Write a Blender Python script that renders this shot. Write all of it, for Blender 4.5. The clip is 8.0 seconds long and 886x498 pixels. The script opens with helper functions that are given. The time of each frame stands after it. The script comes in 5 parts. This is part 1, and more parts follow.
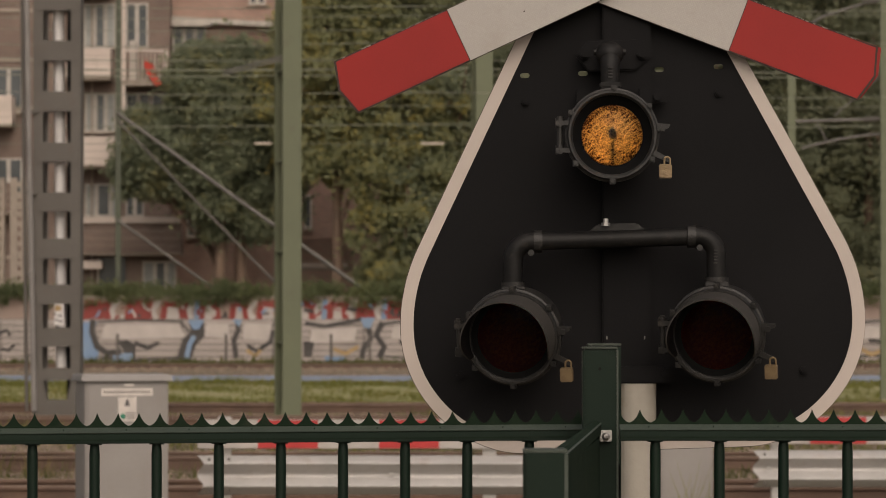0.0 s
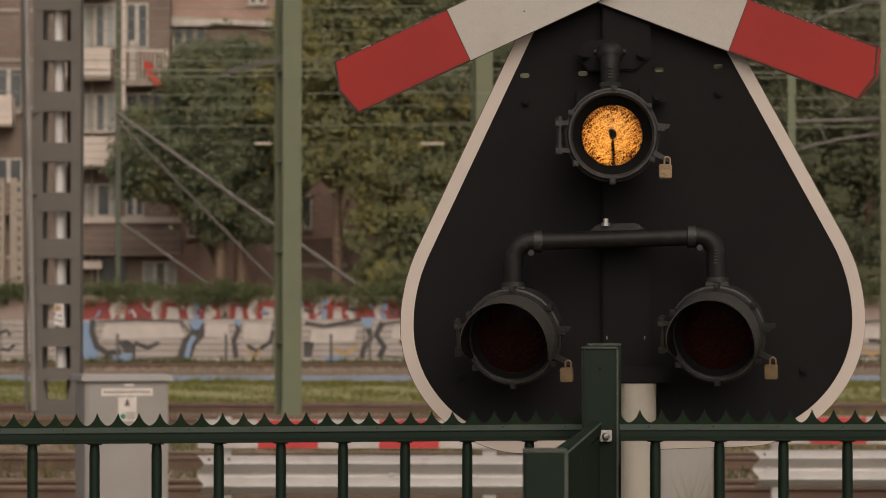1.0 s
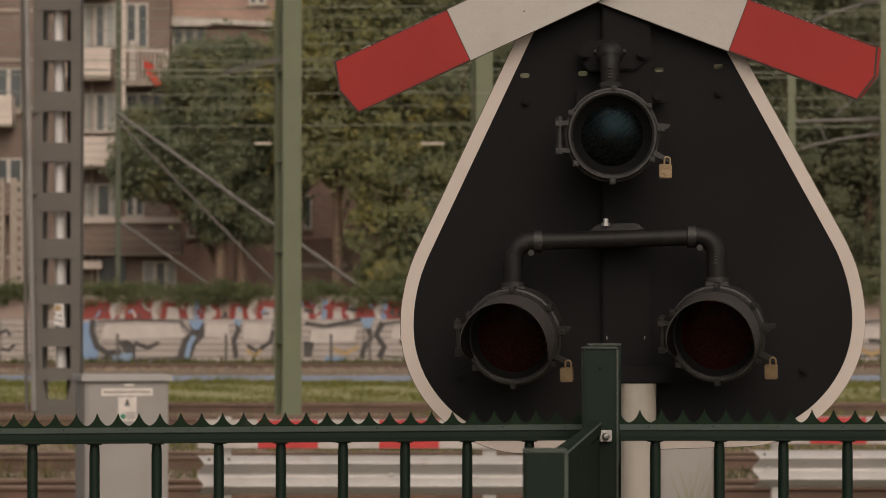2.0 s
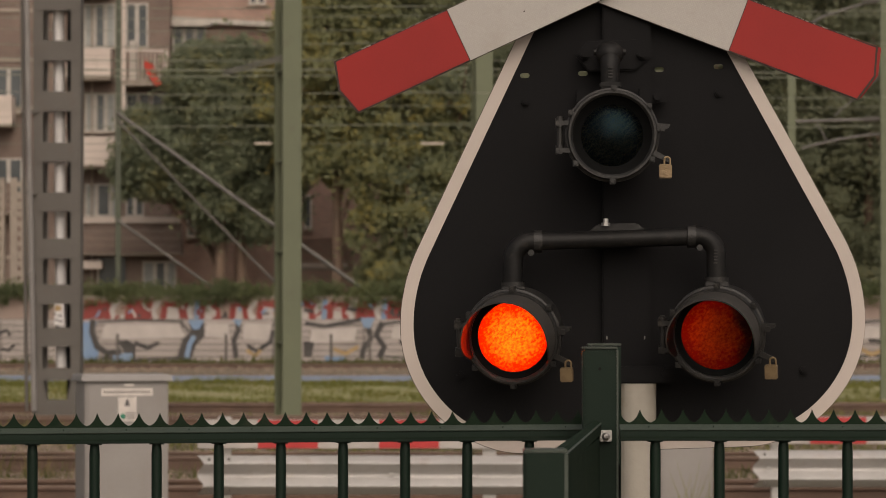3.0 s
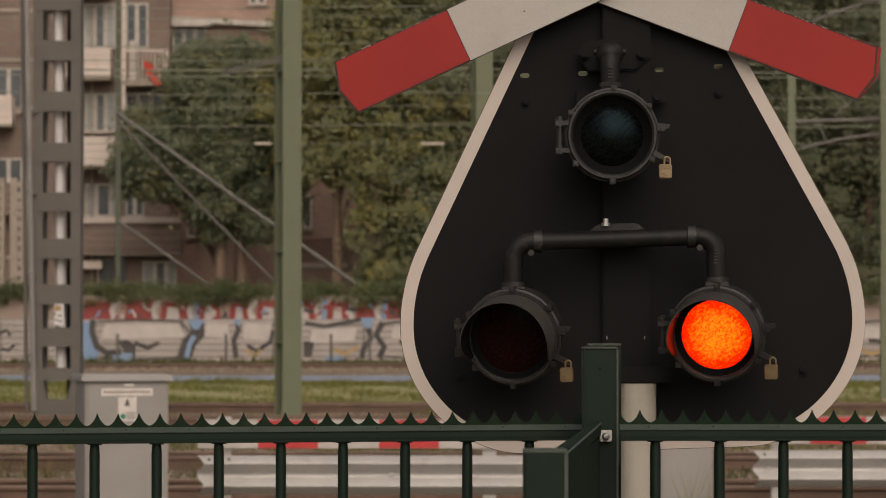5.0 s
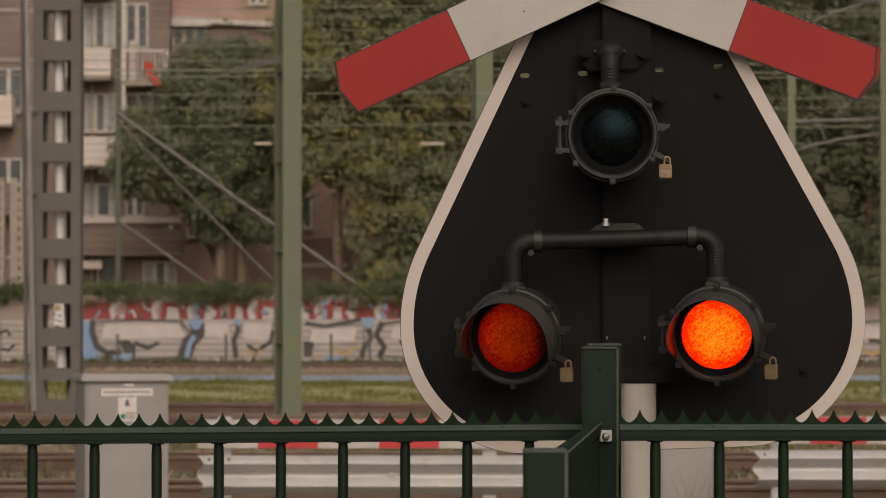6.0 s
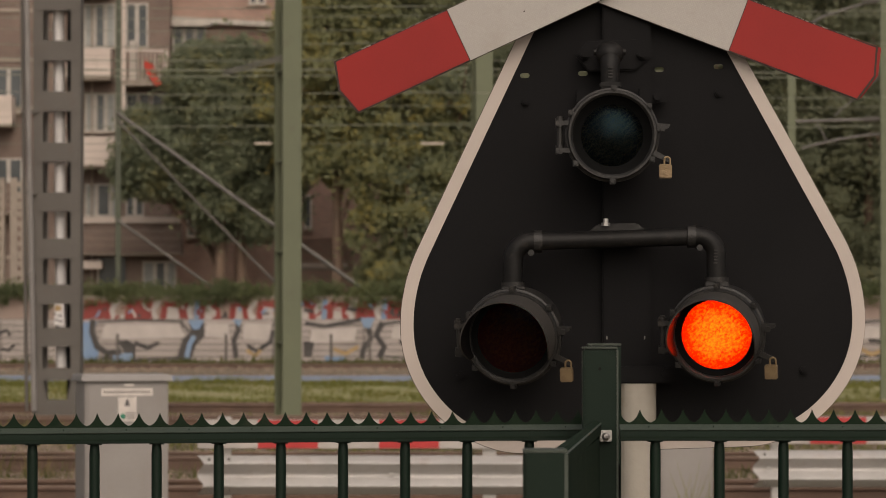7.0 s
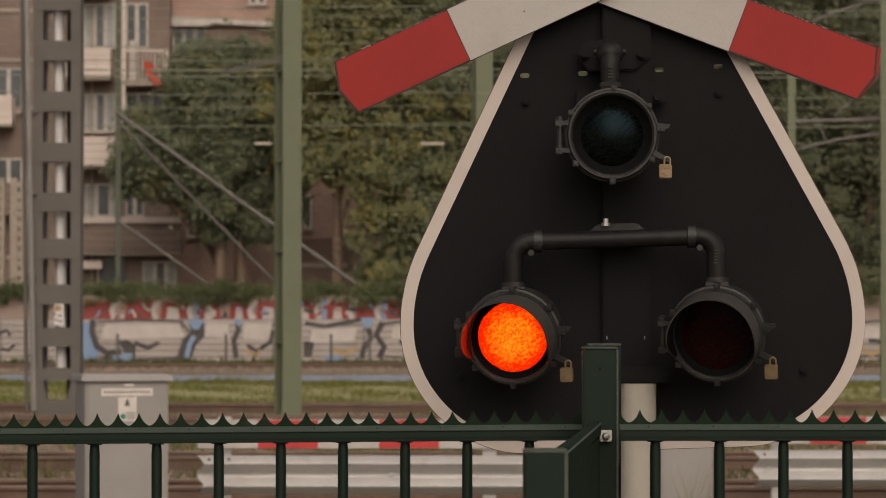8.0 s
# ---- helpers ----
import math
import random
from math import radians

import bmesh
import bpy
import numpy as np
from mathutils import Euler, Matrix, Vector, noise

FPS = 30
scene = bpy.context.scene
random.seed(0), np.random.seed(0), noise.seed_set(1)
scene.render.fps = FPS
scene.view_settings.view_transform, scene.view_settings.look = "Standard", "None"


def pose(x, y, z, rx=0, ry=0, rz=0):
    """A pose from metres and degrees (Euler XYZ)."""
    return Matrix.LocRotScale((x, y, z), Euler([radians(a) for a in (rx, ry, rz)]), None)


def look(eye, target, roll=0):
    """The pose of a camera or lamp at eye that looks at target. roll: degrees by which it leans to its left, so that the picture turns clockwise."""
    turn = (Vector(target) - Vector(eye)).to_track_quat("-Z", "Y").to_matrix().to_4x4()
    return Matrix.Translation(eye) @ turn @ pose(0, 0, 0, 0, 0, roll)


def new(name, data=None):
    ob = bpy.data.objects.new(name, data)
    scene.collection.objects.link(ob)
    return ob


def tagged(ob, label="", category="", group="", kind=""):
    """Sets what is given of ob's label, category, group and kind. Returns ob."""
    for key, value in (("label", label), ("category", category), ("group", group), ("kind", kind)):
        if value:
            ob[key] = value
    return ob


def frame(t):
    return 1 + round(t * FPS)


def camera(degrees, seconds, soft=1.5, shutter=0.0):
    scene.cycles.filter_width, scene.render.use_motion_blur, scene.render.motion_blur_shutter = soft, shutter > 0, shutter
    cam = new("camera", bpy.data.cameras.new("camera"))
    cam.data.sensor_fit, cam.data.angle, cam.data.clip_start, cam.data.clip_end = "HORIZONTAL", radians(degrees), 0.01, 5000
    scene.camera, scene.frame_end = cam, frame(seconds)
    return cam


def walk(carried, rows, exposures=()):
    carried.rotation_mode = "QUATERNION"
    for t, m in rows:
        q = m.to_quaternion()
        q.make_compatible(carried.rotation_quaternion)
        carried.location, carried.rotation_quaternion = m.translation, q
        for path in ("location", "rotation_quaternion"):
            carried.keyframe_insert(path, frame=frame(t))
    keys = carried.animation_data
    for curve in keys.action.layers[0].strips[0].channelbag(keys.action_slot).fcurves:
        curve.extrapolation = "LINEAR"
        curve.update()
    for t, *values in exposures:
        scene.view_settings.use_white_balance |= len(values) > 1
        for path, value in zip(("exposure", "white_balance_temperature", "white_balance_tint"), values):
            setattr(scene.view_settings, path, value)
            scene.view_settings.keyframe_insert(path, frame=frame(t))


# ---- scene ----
# ---- camera: a long lens on a tripod, standing still ----
cam = camera(12.306, 8.0, soft=0.9)
EYE = (0.0, 0.0, 1.6)
VIEW = look(EYE, (0.0, 100.0, 3.236))
walk(cam, [(0.0, VIEW), (8.0, VIEW)], [(0.0, -0.33, 7250, 14), (8.0, -0.33, 7250, 14)])
cam.data.dof.use_dof = True
cam.data.dof.focus_distance = 7.9
cam.data.dof.aperture_fstop = 20.5

# ---- world and sun: a hazy, overcast day ----
world = bpy.data.worlds.new("overcast")
scene.world = world
world.use_nodes = True
wn = world.node_tree.nodes
sky = wn.new("ShaderNodeTexSky")
sky.sky_type = "NISHITA"
sky.sun_disc = False
sky.sun_elevation = radians(41)
sky.sun_rotation = radians(168)
sky.air_density = 1.0
sky.dust_density = 4.0
wn["Background"].inputs["Strength"].default_value = 0.12
cloud = wn.new("ShaderNodeHueSaturation")      # a thin even cloud cover takes most of the blue out
cloud.inputs["Saturation"].default_value = 0.45
world.node_tree.links.new(sky.outputs["Color"], cloud.inputs["Color"])
world.node_tree.links.new(cloud.outputs["Color"], wn["Background"].inputs["Color"])

sun_data = bpy.data.lights.new("sun", "SUN")
sun_data.energy = 1.6
sun_data.angle = radians(75)
sun_data.color = (1.0, 0.93, 0.83)
sun = new("sun", sun_data)
sun.matrix_world = look((8, -38, 35), (0, 0, 0))


# ---- materials ----
def mat(name, col, col2=None, rough=0.6, metal=0.0, scale=6.0, fine=70.0, bump=0.15, depth=0.01,
        spec=0.5, coat=0.0, island=False, rand=0.0, stain=None, stain_amount=0.0):
    """A surface with patches, grain and fine relief; col2 is the second tone of the patches."""
    m = bpy.data.materials.new(name)
    m.use_nodes = True
    nt = m.node_tree
    n, link = nt.nodes, nt.links.new
    p = n["Principled BSDF"]
    p.inputs["Roughness"].default_value = rough
    p.inputs["Metallic"].default_value = metal
    p.inputs["Specular IOR Level"].default_value = spec
    p.inputs["Coat Weight"].default_value = coat
    p.inputs["Coat Roughness"].default_value = 0.15
    co = n.new("ShaderNodeTexCoord").outputs["Object"]
    big, small = n.new("ShaderNodeTexNoise"), n.new("ShaderNodeTexNoise")
    big.inputs["Scale"].default_value, small.inputs["Scale"].default_value = scale, fine
    big.inputs["Detail"].default_value, small.inputs["Detail"].default_value = 5.0, 4.0
    link(co, big.inputs["Vector"])
    link(co, small.inputs["Vector"])
    add = n.new("ShaderNodeMath")
    add.operation = "MULTIPLY_ADD"
    add.inputs[1].default_value = 0.35
    link(small.outputs["Fac"], add.inputs[0])
    link(big.outputs["Fac"], add.inputs[2])
    ramp = n.new("ShaderNodeMapRange")
    ramp.inputs["From Min"].default_value, ramp.inputs["From Max"].default_value = 0.48, 0.88
    link(add.outputs[0], ramp.inputs["Value"])
    mix = n.new("ShaderNodeMix")
    mix.data_type = "RGBA"
    c2 = col2 or tuple(c * 0.72 for c in col)
    mix.inputs["A"].default_value, mix.inputs["B"].default_value = (*col, 1), (*c2, 1)
    link(ramp.outputs["Result"], mix.inputs["Factor"])
    out = mix.outputs["Result"]
    if island or rand:
        src = n.new("ShaderNodeNewGeometry").outputs["Random Per Island"] if island else n.new("ShaderNodeObjectInfo").outputs["Random"]
        hsv = n.new("ShaderNodeHueSaturation")
        rng = n.new("ShaderNodeMapRange")
        k = rand or 0.5
        rng.inputs["To Min"].default_value, rng.inputs["To Max"].default_value = 1 - k, 1 + k
        link(src, rng.inputs["Value"])
        link(rng.outputs["Result"], hsv.inputs["Value"])
        link(out, hsv.inputs["Color"])
        out = hsv.outputs["Color"]
    if stain:
        st = n.new("ShaderNodeTexNoise")
        st.inputs["Scale"].default_value = scale * 2.3
        st.inputs["Detail"].default_value = 9.0
        st.inputs["Roughness"].default_value = 0.7
        link(co, st.inputs["Vector"])
        sr = n.new("ShaderNodeMapRange")
        sr.inputs["From Min"].default_value, sr.inputs["From Max"].default_value = 0.56, 0.72
        sr.inputs["To Max"].default_value = stain_amount
        link(st.outputs["Fac"], sr.inputs["Value"])
        sm = n.new("ShaderNodeMix")
        sm.data_type = "RGBA"
        sm.inputs["B"].default_value = (*stain, 1)
        link(sr.outputs["Result"], sm.inputs["Factor"])
        link(out, sm.inputs["A"])
        out = sm.outputs["Result"]
    link(out, p.inputs["Base Color"])
    if bump:
        b = n.new("ShaderNodeBump")
        b.inputs["Strength"].default_value, b.inputs["Distance"].default_value = bump, depth
        link(small.outputs["Fac"], b.inputs["Height"])
        link(b.outputs["Normal"], p.inputs["Normal"])
    return m


def brick_mat(name, c1, c2, mortar):
    m = mat(name, c1, rough=0.9)
    n, link = m.node_tree.nodes, m.node_tree.links.new
    tc, mp = n.new("ShaderNodeTexCoord"), n.new("ShaderNodeMapping")
    mp.inputs["Rotation"].default_value = (radians(90), 0, 0)
    br = n.new("ShaderNodeTexBrick")
    br.inputs["Color1"].default_value, br.inputs["Color2"].default_value = (*c1, 1), (*c2, 1)
    br.inputs["Mortar"].default_value = (*mortar, 1)
    br.inputs["Scale"].default_value = 1.0
    br.inputs["Brick Width"].default_value, br.inputs["Row Height"].default_value = 0.22, 0.065
    br.inputs["Mortar Size"].default_value = 0.008
    link(tc.outputs["Object"], mp.inputs["Vector"])
    link(mp.outputs["Vector"], br.inputs["Vector"])
    mul = n.new("ShaderNodeMix")
    mul.data_type, mul.blend_type = "RGBA", "MULTIPLY"
    nz = n.new("ShaderNodeTexNoise")
    nz.inputs["Scale"].default_value = 0.7
    rr = n.new("ShaderNodeMapRange")
    rr.inputs["To Min"].default_value, rr.inputs["To Max"].default_value = 0.6, 1.35
    link(tc.outputs["Object"], nz.inputs["Vector"])
    link(nz.outputs["Fac"], rr.inputs["Value"])
    mul.inputs["Factor"].default_value = 1.0
    link(br.outputs["Color"], mul.inputs["A"])
    link(rr.outputs["Result"], mul.inputs["B"])
    link(mul.outputs["Result"], n["Principled BSDF"].inputs["Base Color"])
    return m


def leaf_mat(name, dark, mid, light):
    m = mat(name, mid, rough=0.7, bump=0, spec=0.25)
    n, link = m.node_tree.nodes, m.node_tree.links.new
    geo = n.new("ShaderNodeNewGeometry")
    ramp = n.new("ShaderNodeValToRGB")
    e = ramp.color_ramp.elements
    e[0].color, e[1].color = (*dark, 1), (*light, 1)
    e.new(0.6).color = (*mid, 1)
    nz = n.new("ShaderNodeTexNoise")
    nz.inputs["Scale"].default_value = 0.6
    tc = n.new("ShaderNodeTexCoord")
    link(tc.outputs["Object"], nz.inputs["Vector"])
    a = n.new("ShaderNodeMath")
    a.operation = "MULTIPLY_ADD"
    a.inputs[1].default_value = 0.45
    b = n.new("ShaderNodeMapRange")
    b.inputs["From Min"].default_value, b.inputs["From Max"].default_value = 0.3, 0.75
    b.inputs["To Max"].default_value = 0.6
    link(nz.outputs["Fac"], b.inputs["Value"])
    link(geo.outputs["Random Per Island"], a.inputs[0])
    link(b.outputs["Result"], a.inputs[2])
    link(a.outputs[0], ramp.inputs["Fac"])
    link(ramp.outputs["Color"], n["Principled BSDF"].inputs["Base Color"])
    tr, sh = n.new("ShaderNodeBsdfTranslucent"), n.new("ShaderNodeMixShader")
    link(ramp.outputs["Color"], tr.inputs["Color"])
    sh.inputs[0].default_value = 0.62
    link(n["Principled BSDF"].outputs[0], sh.inputs[1])
    link(tr.outputs[0], sh.inputs[2])
    link(sh.outputs[0], n["Material Output"].inputs["Surface"])
    return m


def lens_mat(name, deep, bright, crackle, unlit_tint, rim=0.0, streak=0.0, bias=0.0, grain=190.0, fall=(0.12, -0.5)):
    """Dirty, scratched coloured glass that lets light through diffusely, with a glossy face."""
    m = bpy.data.materials.new(name)
    m.use_nodes = True
    nt = m.node_tree
    n, link = nt.nodes, nt.links.new
    n.remove(n["Principled BSDF"])
    tc = n.new("ShaderNodeTexCoord").outputs["Object"]
    vo = n.new("ShaderNodeTexVoronoi")
    vo.feature = "DISTANCE_TO_EDGE"
    vo.inputs["Scale"].default_value = 46.0
    nz = n.new("ShaderNodeTexNoise")
    nz.inputs["Scale"].default_value, nz.inputs["Detail"].default_value = grain, 6.0
    wave = n.new("ShaderNodeTexNoise")
    wave.inputs["Scale"].default_value = 26.0
    mp = n.new("ShaderNodeMapping")
    mp.vector_type = "TEXTURE"
    mp.inputs["Rotation"].default_value = (0.0, -0.85, 0.0)
    mp.inputs["Scale"].default_value = (2.2, 1.0, 0.6)
    link(tc, mp.inputs["Vector"])
    link(mp.outputs["Vector"], vo.inputs["Vector"])
    link(tc, nz.inputs["Vector"])
    link(tc, wave.inputs["Vector"])
    er = n.new("ShaderNodeMapRange")
    er.inputs["From Max"].default_value = 0.035
    er.inputs["To Min"].default_value, er.inputs["To Max"].default_value = crackle, 0.0
    link(vo.outputs["Distance"], er.inputs["Value"])
    g = n.new("ShaderNodeMapRange")
    g.inputs["From Min"].default_value, g.inputs["From Max"].default_value = 0.39, 0.62
    link(nz.outputs["Fac"], g.inputs["Value"])
    w = n.new("ShaderNodeMath")
    w.operation = "MULTIPLY_ADD"
    w.inputs[1].default_value = 0.55
    link(g.outputs["Result"], w.inputs[0])
    link(er.outputs["Result"], w.inputs[2])
    w2 = n.new("ShaderNodeMath")
    w2.operation = "MULTIPLY_ADD"
    w2.inputs[1].default_value = 0.5
    link(wave.outputs["Fac"], w2.inputs[0])
    link(w.outputs[0], w2.inputs[2])
    bi = n.new("ShaderNodeMath")
    bi.inputs[1].default_value = bias
    link(w2.outputs[0], bi.inputs[0])
    fac = bi.outputs[0]
    if streak:    # slanting ribs pressed into the glass
        sm, sn = n.new("ShaderNodeMapping"), n.new("ShaderNodeTexNoise")
        sm.vector_type = "TEXTURE"
        sm.inputs["Rotation"].default_value = (0.0, radians(-30), 0.0)
        sm.inputs["Scale"].default_value = (0.022, 1.0, 0.0052)
        sn.inputs["Scale"].default_value, sn.inputs["Detail"].default_value = 1.0, 2.0
        link(tc, sm.inputs["Vector"])
        link(sm.outputs["Vector"], sn.inputs["Vector"])
        a = n.new("ShaderNodeMapRange")
        a.inputs["From Min"].default_value, a.inputs["From Max"].default_value = 0.3, 0.7
        a.inputs["To Min"].default_value, a.inputs["To Max"].default_value = -streak, streak
        link(sn.outputs["Fac"], a.inputs["Value"])
        b = n.new("ShaderNodeMath")
        link(fac, b.inputs[0])
        link(a.outputs["Result"], b.inputs[1])
        fac = b.outputs[0]
    if rim:    # lamp light falling off from centre to rim, put into the tint
        fl, ln = n.new("ShaderNodeVectorMath"), n.new("ShaderNodeVectorMath")
        fl.operation, ln.operation = "MULTIPLY", "LENGTH"
        fl.inputs[1].default_value = (1, 0, 1)
        link(tc, fl.inputs[0])
        link(fl.outputs["Vector"], ln.inputs[0])
        a = n.new("ShaderNodeMapRange")
        a.interpolation_type = "SMOOTHSTEP"
        a.inputs["From Min"].default_value, a.inputs["From Max"].default_value = rim * 0.4, rim
        a.inputs["To Min"].default_value, a.inputs["To Max"].default_value = fall
        link(ln.outputs["Value"], a.inputs["Value"])
        b = n.new("ShaderNodeMath")
        link(fac, b.inputs[0])
        link(a.outputs["Result"], b.inputs[1])
        fac = b.outputs[0]
    mix = n.new("ShaderNodeMix")
    mix.data_type = "RGBA"
    mix.clamp_factor = True
    mix.inputs["A"].default_value, mix.inputs["B"].default_value = (*deep, 1), (*bright, 1)
    link(fac, mix.inputs["Factor"])
    tr = n.new("ShaderNodeBsdfTranslucent")
    link(mix.outputs["Result"], tr.inputs["Color"])
    df, dm = n.new("ShaderNodeBsdfDiffuse"), n.new("ShaderNodeMixShader")    # weak diffuse tint, lifting the unlit glass as a veil of haze would
    df.inputs["Color"].default_value = (*unlit_tint, 1)
    dm.inputs[0].default_value = 0.045
    link(tr.outputs[0], dm.inputs[1])
    link(df.outputs[0], dm.inputs[2])
    gl = n.new("ShaderNodeBsdfGlossy")
    gl.inputs["Roughness"].default_value = 0.16
    # The teal of a mirrored sky is put into the gloss colour.
    gl.inputs["Color"].default_value = (0.115, 0.23, 0.27, 1)
    bp = n.new("ShaderNodeBump")
    bp.inputs["Strength"].default_value, bp.inputs["Distance"].default_value = 0.3, 0.003
    link(nz.outputs["Fac"], bp.inputs["Height"])
    link(bp.outputs["Normal"], gl.inputs["Normal"])
    fr = n.new("ShaderNodeFresnel")
    fr.inputs["IOR"].default_value = 1.4
    sh = n.new("ShaderNodeMixShader")
    link(fr.outputs[0], sh.inputs[0])
    link(dm.outputs[0], sh.inputs[1])
    link(gl.outputs[0], sh.inputs[2])
    link(sh.outputs[0], n["Material Output"].inputs["Surface"])
    return m


def glow_mat(name, col, strength):
    m = bpy.data.materials.new(name)
    m.use_nodes = True
    p = m.node_tree.nodes["Principled BSDF"]
    p.inputs["Base Color"].default_value = (0.03, 0.03, 0.03, 1)
    p.inputs["Emission Color"].default_value = (*col, 1)
    p.inputs["Emission Strength"].default_value = strength
    return m


M_WHITE = mat("white_reflective_sheet", (0.435, 0.405, 0.375), (0.395, 0.365, 0.338), rough=0.5, scale=3, fine=520, bump=0.12, depth=0.001, stain=(0.30, 0.25, 0.2), stain_amount=0.25)


def add_cells(m, scale, amount):
    """The fine cell pattern of reflective sheeting."""
    n, link = m.node_tree.nodes, m.node_tree.links.new
    sock = n["Principled BSDF"].inputs["Base Color"]
    src = sock.links[0].from_socket
    vo = n.new("ShaderNodeTexVoronoi")
    vo.feature = "DISTANCE_TO_EDGE"
    vo.inputs["Scale"].default_value = scale
    vo.inputs["Randomness"].default_value = 0.08
    link(n.new("ShaderNodeTexCoord").outputs["Object"], vo.inputs["Vector"])
    rg = n.new("ShaderNodeMapRange")
    rg.inputs["From Max"].default_value = 0.18
    rg.inputs["To Min"].default_value, rg.inputs["To Max"].default_value = 1 - amount, 1.0
    link(vo.outputs["Distance"], rg.inputs["Value"])
    mx = n.new("ShaderNodeMix")
    mx.data_type, mx.blend_type = "RGBA", "MULTIPLY"
    mx.inputs["Factor"].default_value = 1.0
    link(src, mx.inputs["A"])
    link(rg.outputs["Result"], mx.inputs["B"])
    link(mx.outputs["Result"], sock)


add_cells(M_WHITE, 300.0, 0.2)
M_RED = mat("red_reflective_sheet", (0.31, 0.024, 0.021), (0.265, 0.022, 0.02), rough=0.5, scale=4, fine=420, bump=0.05, depth=0.001, spec=0.2)
M_EDGE = mat("dirty_cut_edge", (0.05, 0.033, 0.025), rough=0.8, scale=40, fine=300)
M_BOARD = mat("matt_black_board", (0.0064, 0.0061, 0.0066), (0.0088, 0.0084, 0.0090), rough=0.6, scale=5, fine=300, bump=0.1, depth=0.002, spec=0.09)
M_BORDER = mat("pale_border_sheet", (0.50, 0.43, 0.388), (0.455, 0.39, 0.352), rough=0.55, scale=4, fine=380, bump=0.1, depth=0.001, stain=(0.4, 0.32, 0.27), stain_amount=0.3)
M_CAST = mat("weathered_black_cast_iron", (0.0095, 0.0093, 0.0091), (0.021, 0.0192, 0.018), rough=0.5, scale=22, fine=220, bump=0.35, depth=0.002, spec=0.4, stain=(0.065, 0.056, 0.047), stain_amount=0.65)
M_HOOD = mat("faded_black_sheet", (0.029, 0.026, 0.0235), (0.038, 0.034, 0.0305), rough=0.75, scale=14, fine=160, bump=0.15, depth=0.001, spec=0.3, stain=(0.05, 0.043, 0.036), stain_amount=0.4)
M_CASTD = mat("sooty_black_cast_iron", (0.0065, 0.0064, 0.0066), (0.0125, 0.0115, 0.011), rough=0.5, scale=26, fine=260, bump=0.2, depth=0.001, spec=0.2, stain=(0.05, 0.042, 0.035), stain_amount=0.5)
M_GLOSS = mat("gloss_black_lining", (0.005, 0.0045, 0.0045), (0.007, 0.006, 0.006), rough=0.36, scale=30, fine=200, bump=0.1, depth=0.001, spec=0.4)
M_INNER = mat("dull_black_inside", (0.0075, 0.0068, 0.0065), rough=0.8, scale=20, spec=0.1)
M_BRASS = mat("tarnished_brass", (0.22, 0.155, 0.085), (0.15, 0.10, 0.055), rough=0.45, metal=0.4, scale=25, fine=120, stain=(0.16, 0.1, 0.05), stain_amount=0.5)
M_STEEL = mat("galvanised_steel", (0.50, 0.49, 0.47), (0.36, 0.35, 0.34), rough=0.42, metal=0.7, scale=14, fine=120, bump=0.15, stain=(0.2, 0.14, 0.1), stain_amount=0.4)
M_POST = mat("chalky_white_post_paint", (0.365, 0.335, 0.29), (0.325, 0.295, 0.255), rough=0.7, scale=7, fine=60, bump=0.35, depth=0.004, stain=(0.3, 0.24, 0.17), stain_amount=0.45)
M_GREEN = mat("dark_green_powder_coat", (0.0052, 0.0140, 0.0086), (0.0070, 0.0165, 0.0106), rough=0.5, scale=9, fine=320, bump=0.05, depth=0.001, spec=0.17, stain=(0.04, 0.045, 0.036), stain_amount=0.1)
# Worn coat, its tone also raised for light that the spike edges catch.
M_GREEN_TOP = mat("worn_and_lit_green_coat", (0.0092, 0.0190, 0.0112), (0.014, 0.0235, 0.0145), rough=0.85, scale=12, fine=300, bump=0.06, depth=0.001, spec=0.05, stain=(0.07, 0.065, 0.05), stain_amount=0.3)
# Pale green for scuffed edges, and for sky light on the cover strip.
M_GREEN_LINE = mat("scuffed_and_sky_lit_green", (0.044, 0.057, 0.044), (0.033, 0.045, 0.034), rough=0.35, scale=14, fine=260)
M_CABINET = mat("grey_painted_cabinet", (0.27, 0.25, 0.238), (0.235, 0.216, 0.205), rough=0.5, scale=2.5, fine=60, bump=0.05, stain=(0.24, 0.2, 0.17), stain_amount=0.4)
M_PAPER = mat("faded_sticker", (0.66, 0.60, 0.56), rough=0.7, scale=10)
M_INK = mat("dark_print", (0.12, 0.11, 0.11), rough=0.7)
M_GREENDOT = mat("green_print", (0.03, 0.22, 0.14), rough=0.6)
M_RAILING = mat("galvanised_guard_rail", (0.47, 0.45, 0.437), (0.38, 0.365, 0.352), rough=0.45, metal=0.3, scale=3, fine=50, stain=(0.28, 0.22, 0.18), stain_amount=0.45)
M_STRIPE_W = mat("white_stripe", (0.49, 0.45, 0.425), rough=0.5, scale=5, stain=(0.4, 0.34, 0.28), stain_amount=0.4)
M_STRIPE_R = mat("red_stripe", (0.48, 0.03, 0.03), (0.40, 0.03, 0.03), rough=0.5, scale=5)
M_MASTGREEN = mat("olive_green_mast_paint", (0.140, 0.154, 0.095), (0.120, 0.132, 0.083), rough=0.6, scale=1.2, fine=30, stain=(0.10, 0.09, 0.06), stain_amount=0.4)
M_MASTDARK = mat("dark_green_pole_paint", (0.075, 0.085, 0.055), rough=0.6, scale=1.2, fine=30)
M_MASTGREY = mat("weathered_grey_mast_steel", (0.116, 0.104, 0.093), (0.094, 0.083, 0.074), rough=0.7, scale=1.5, fine=30, stain=(0.11, 0.08, 0.06), stain_amount=0.5)
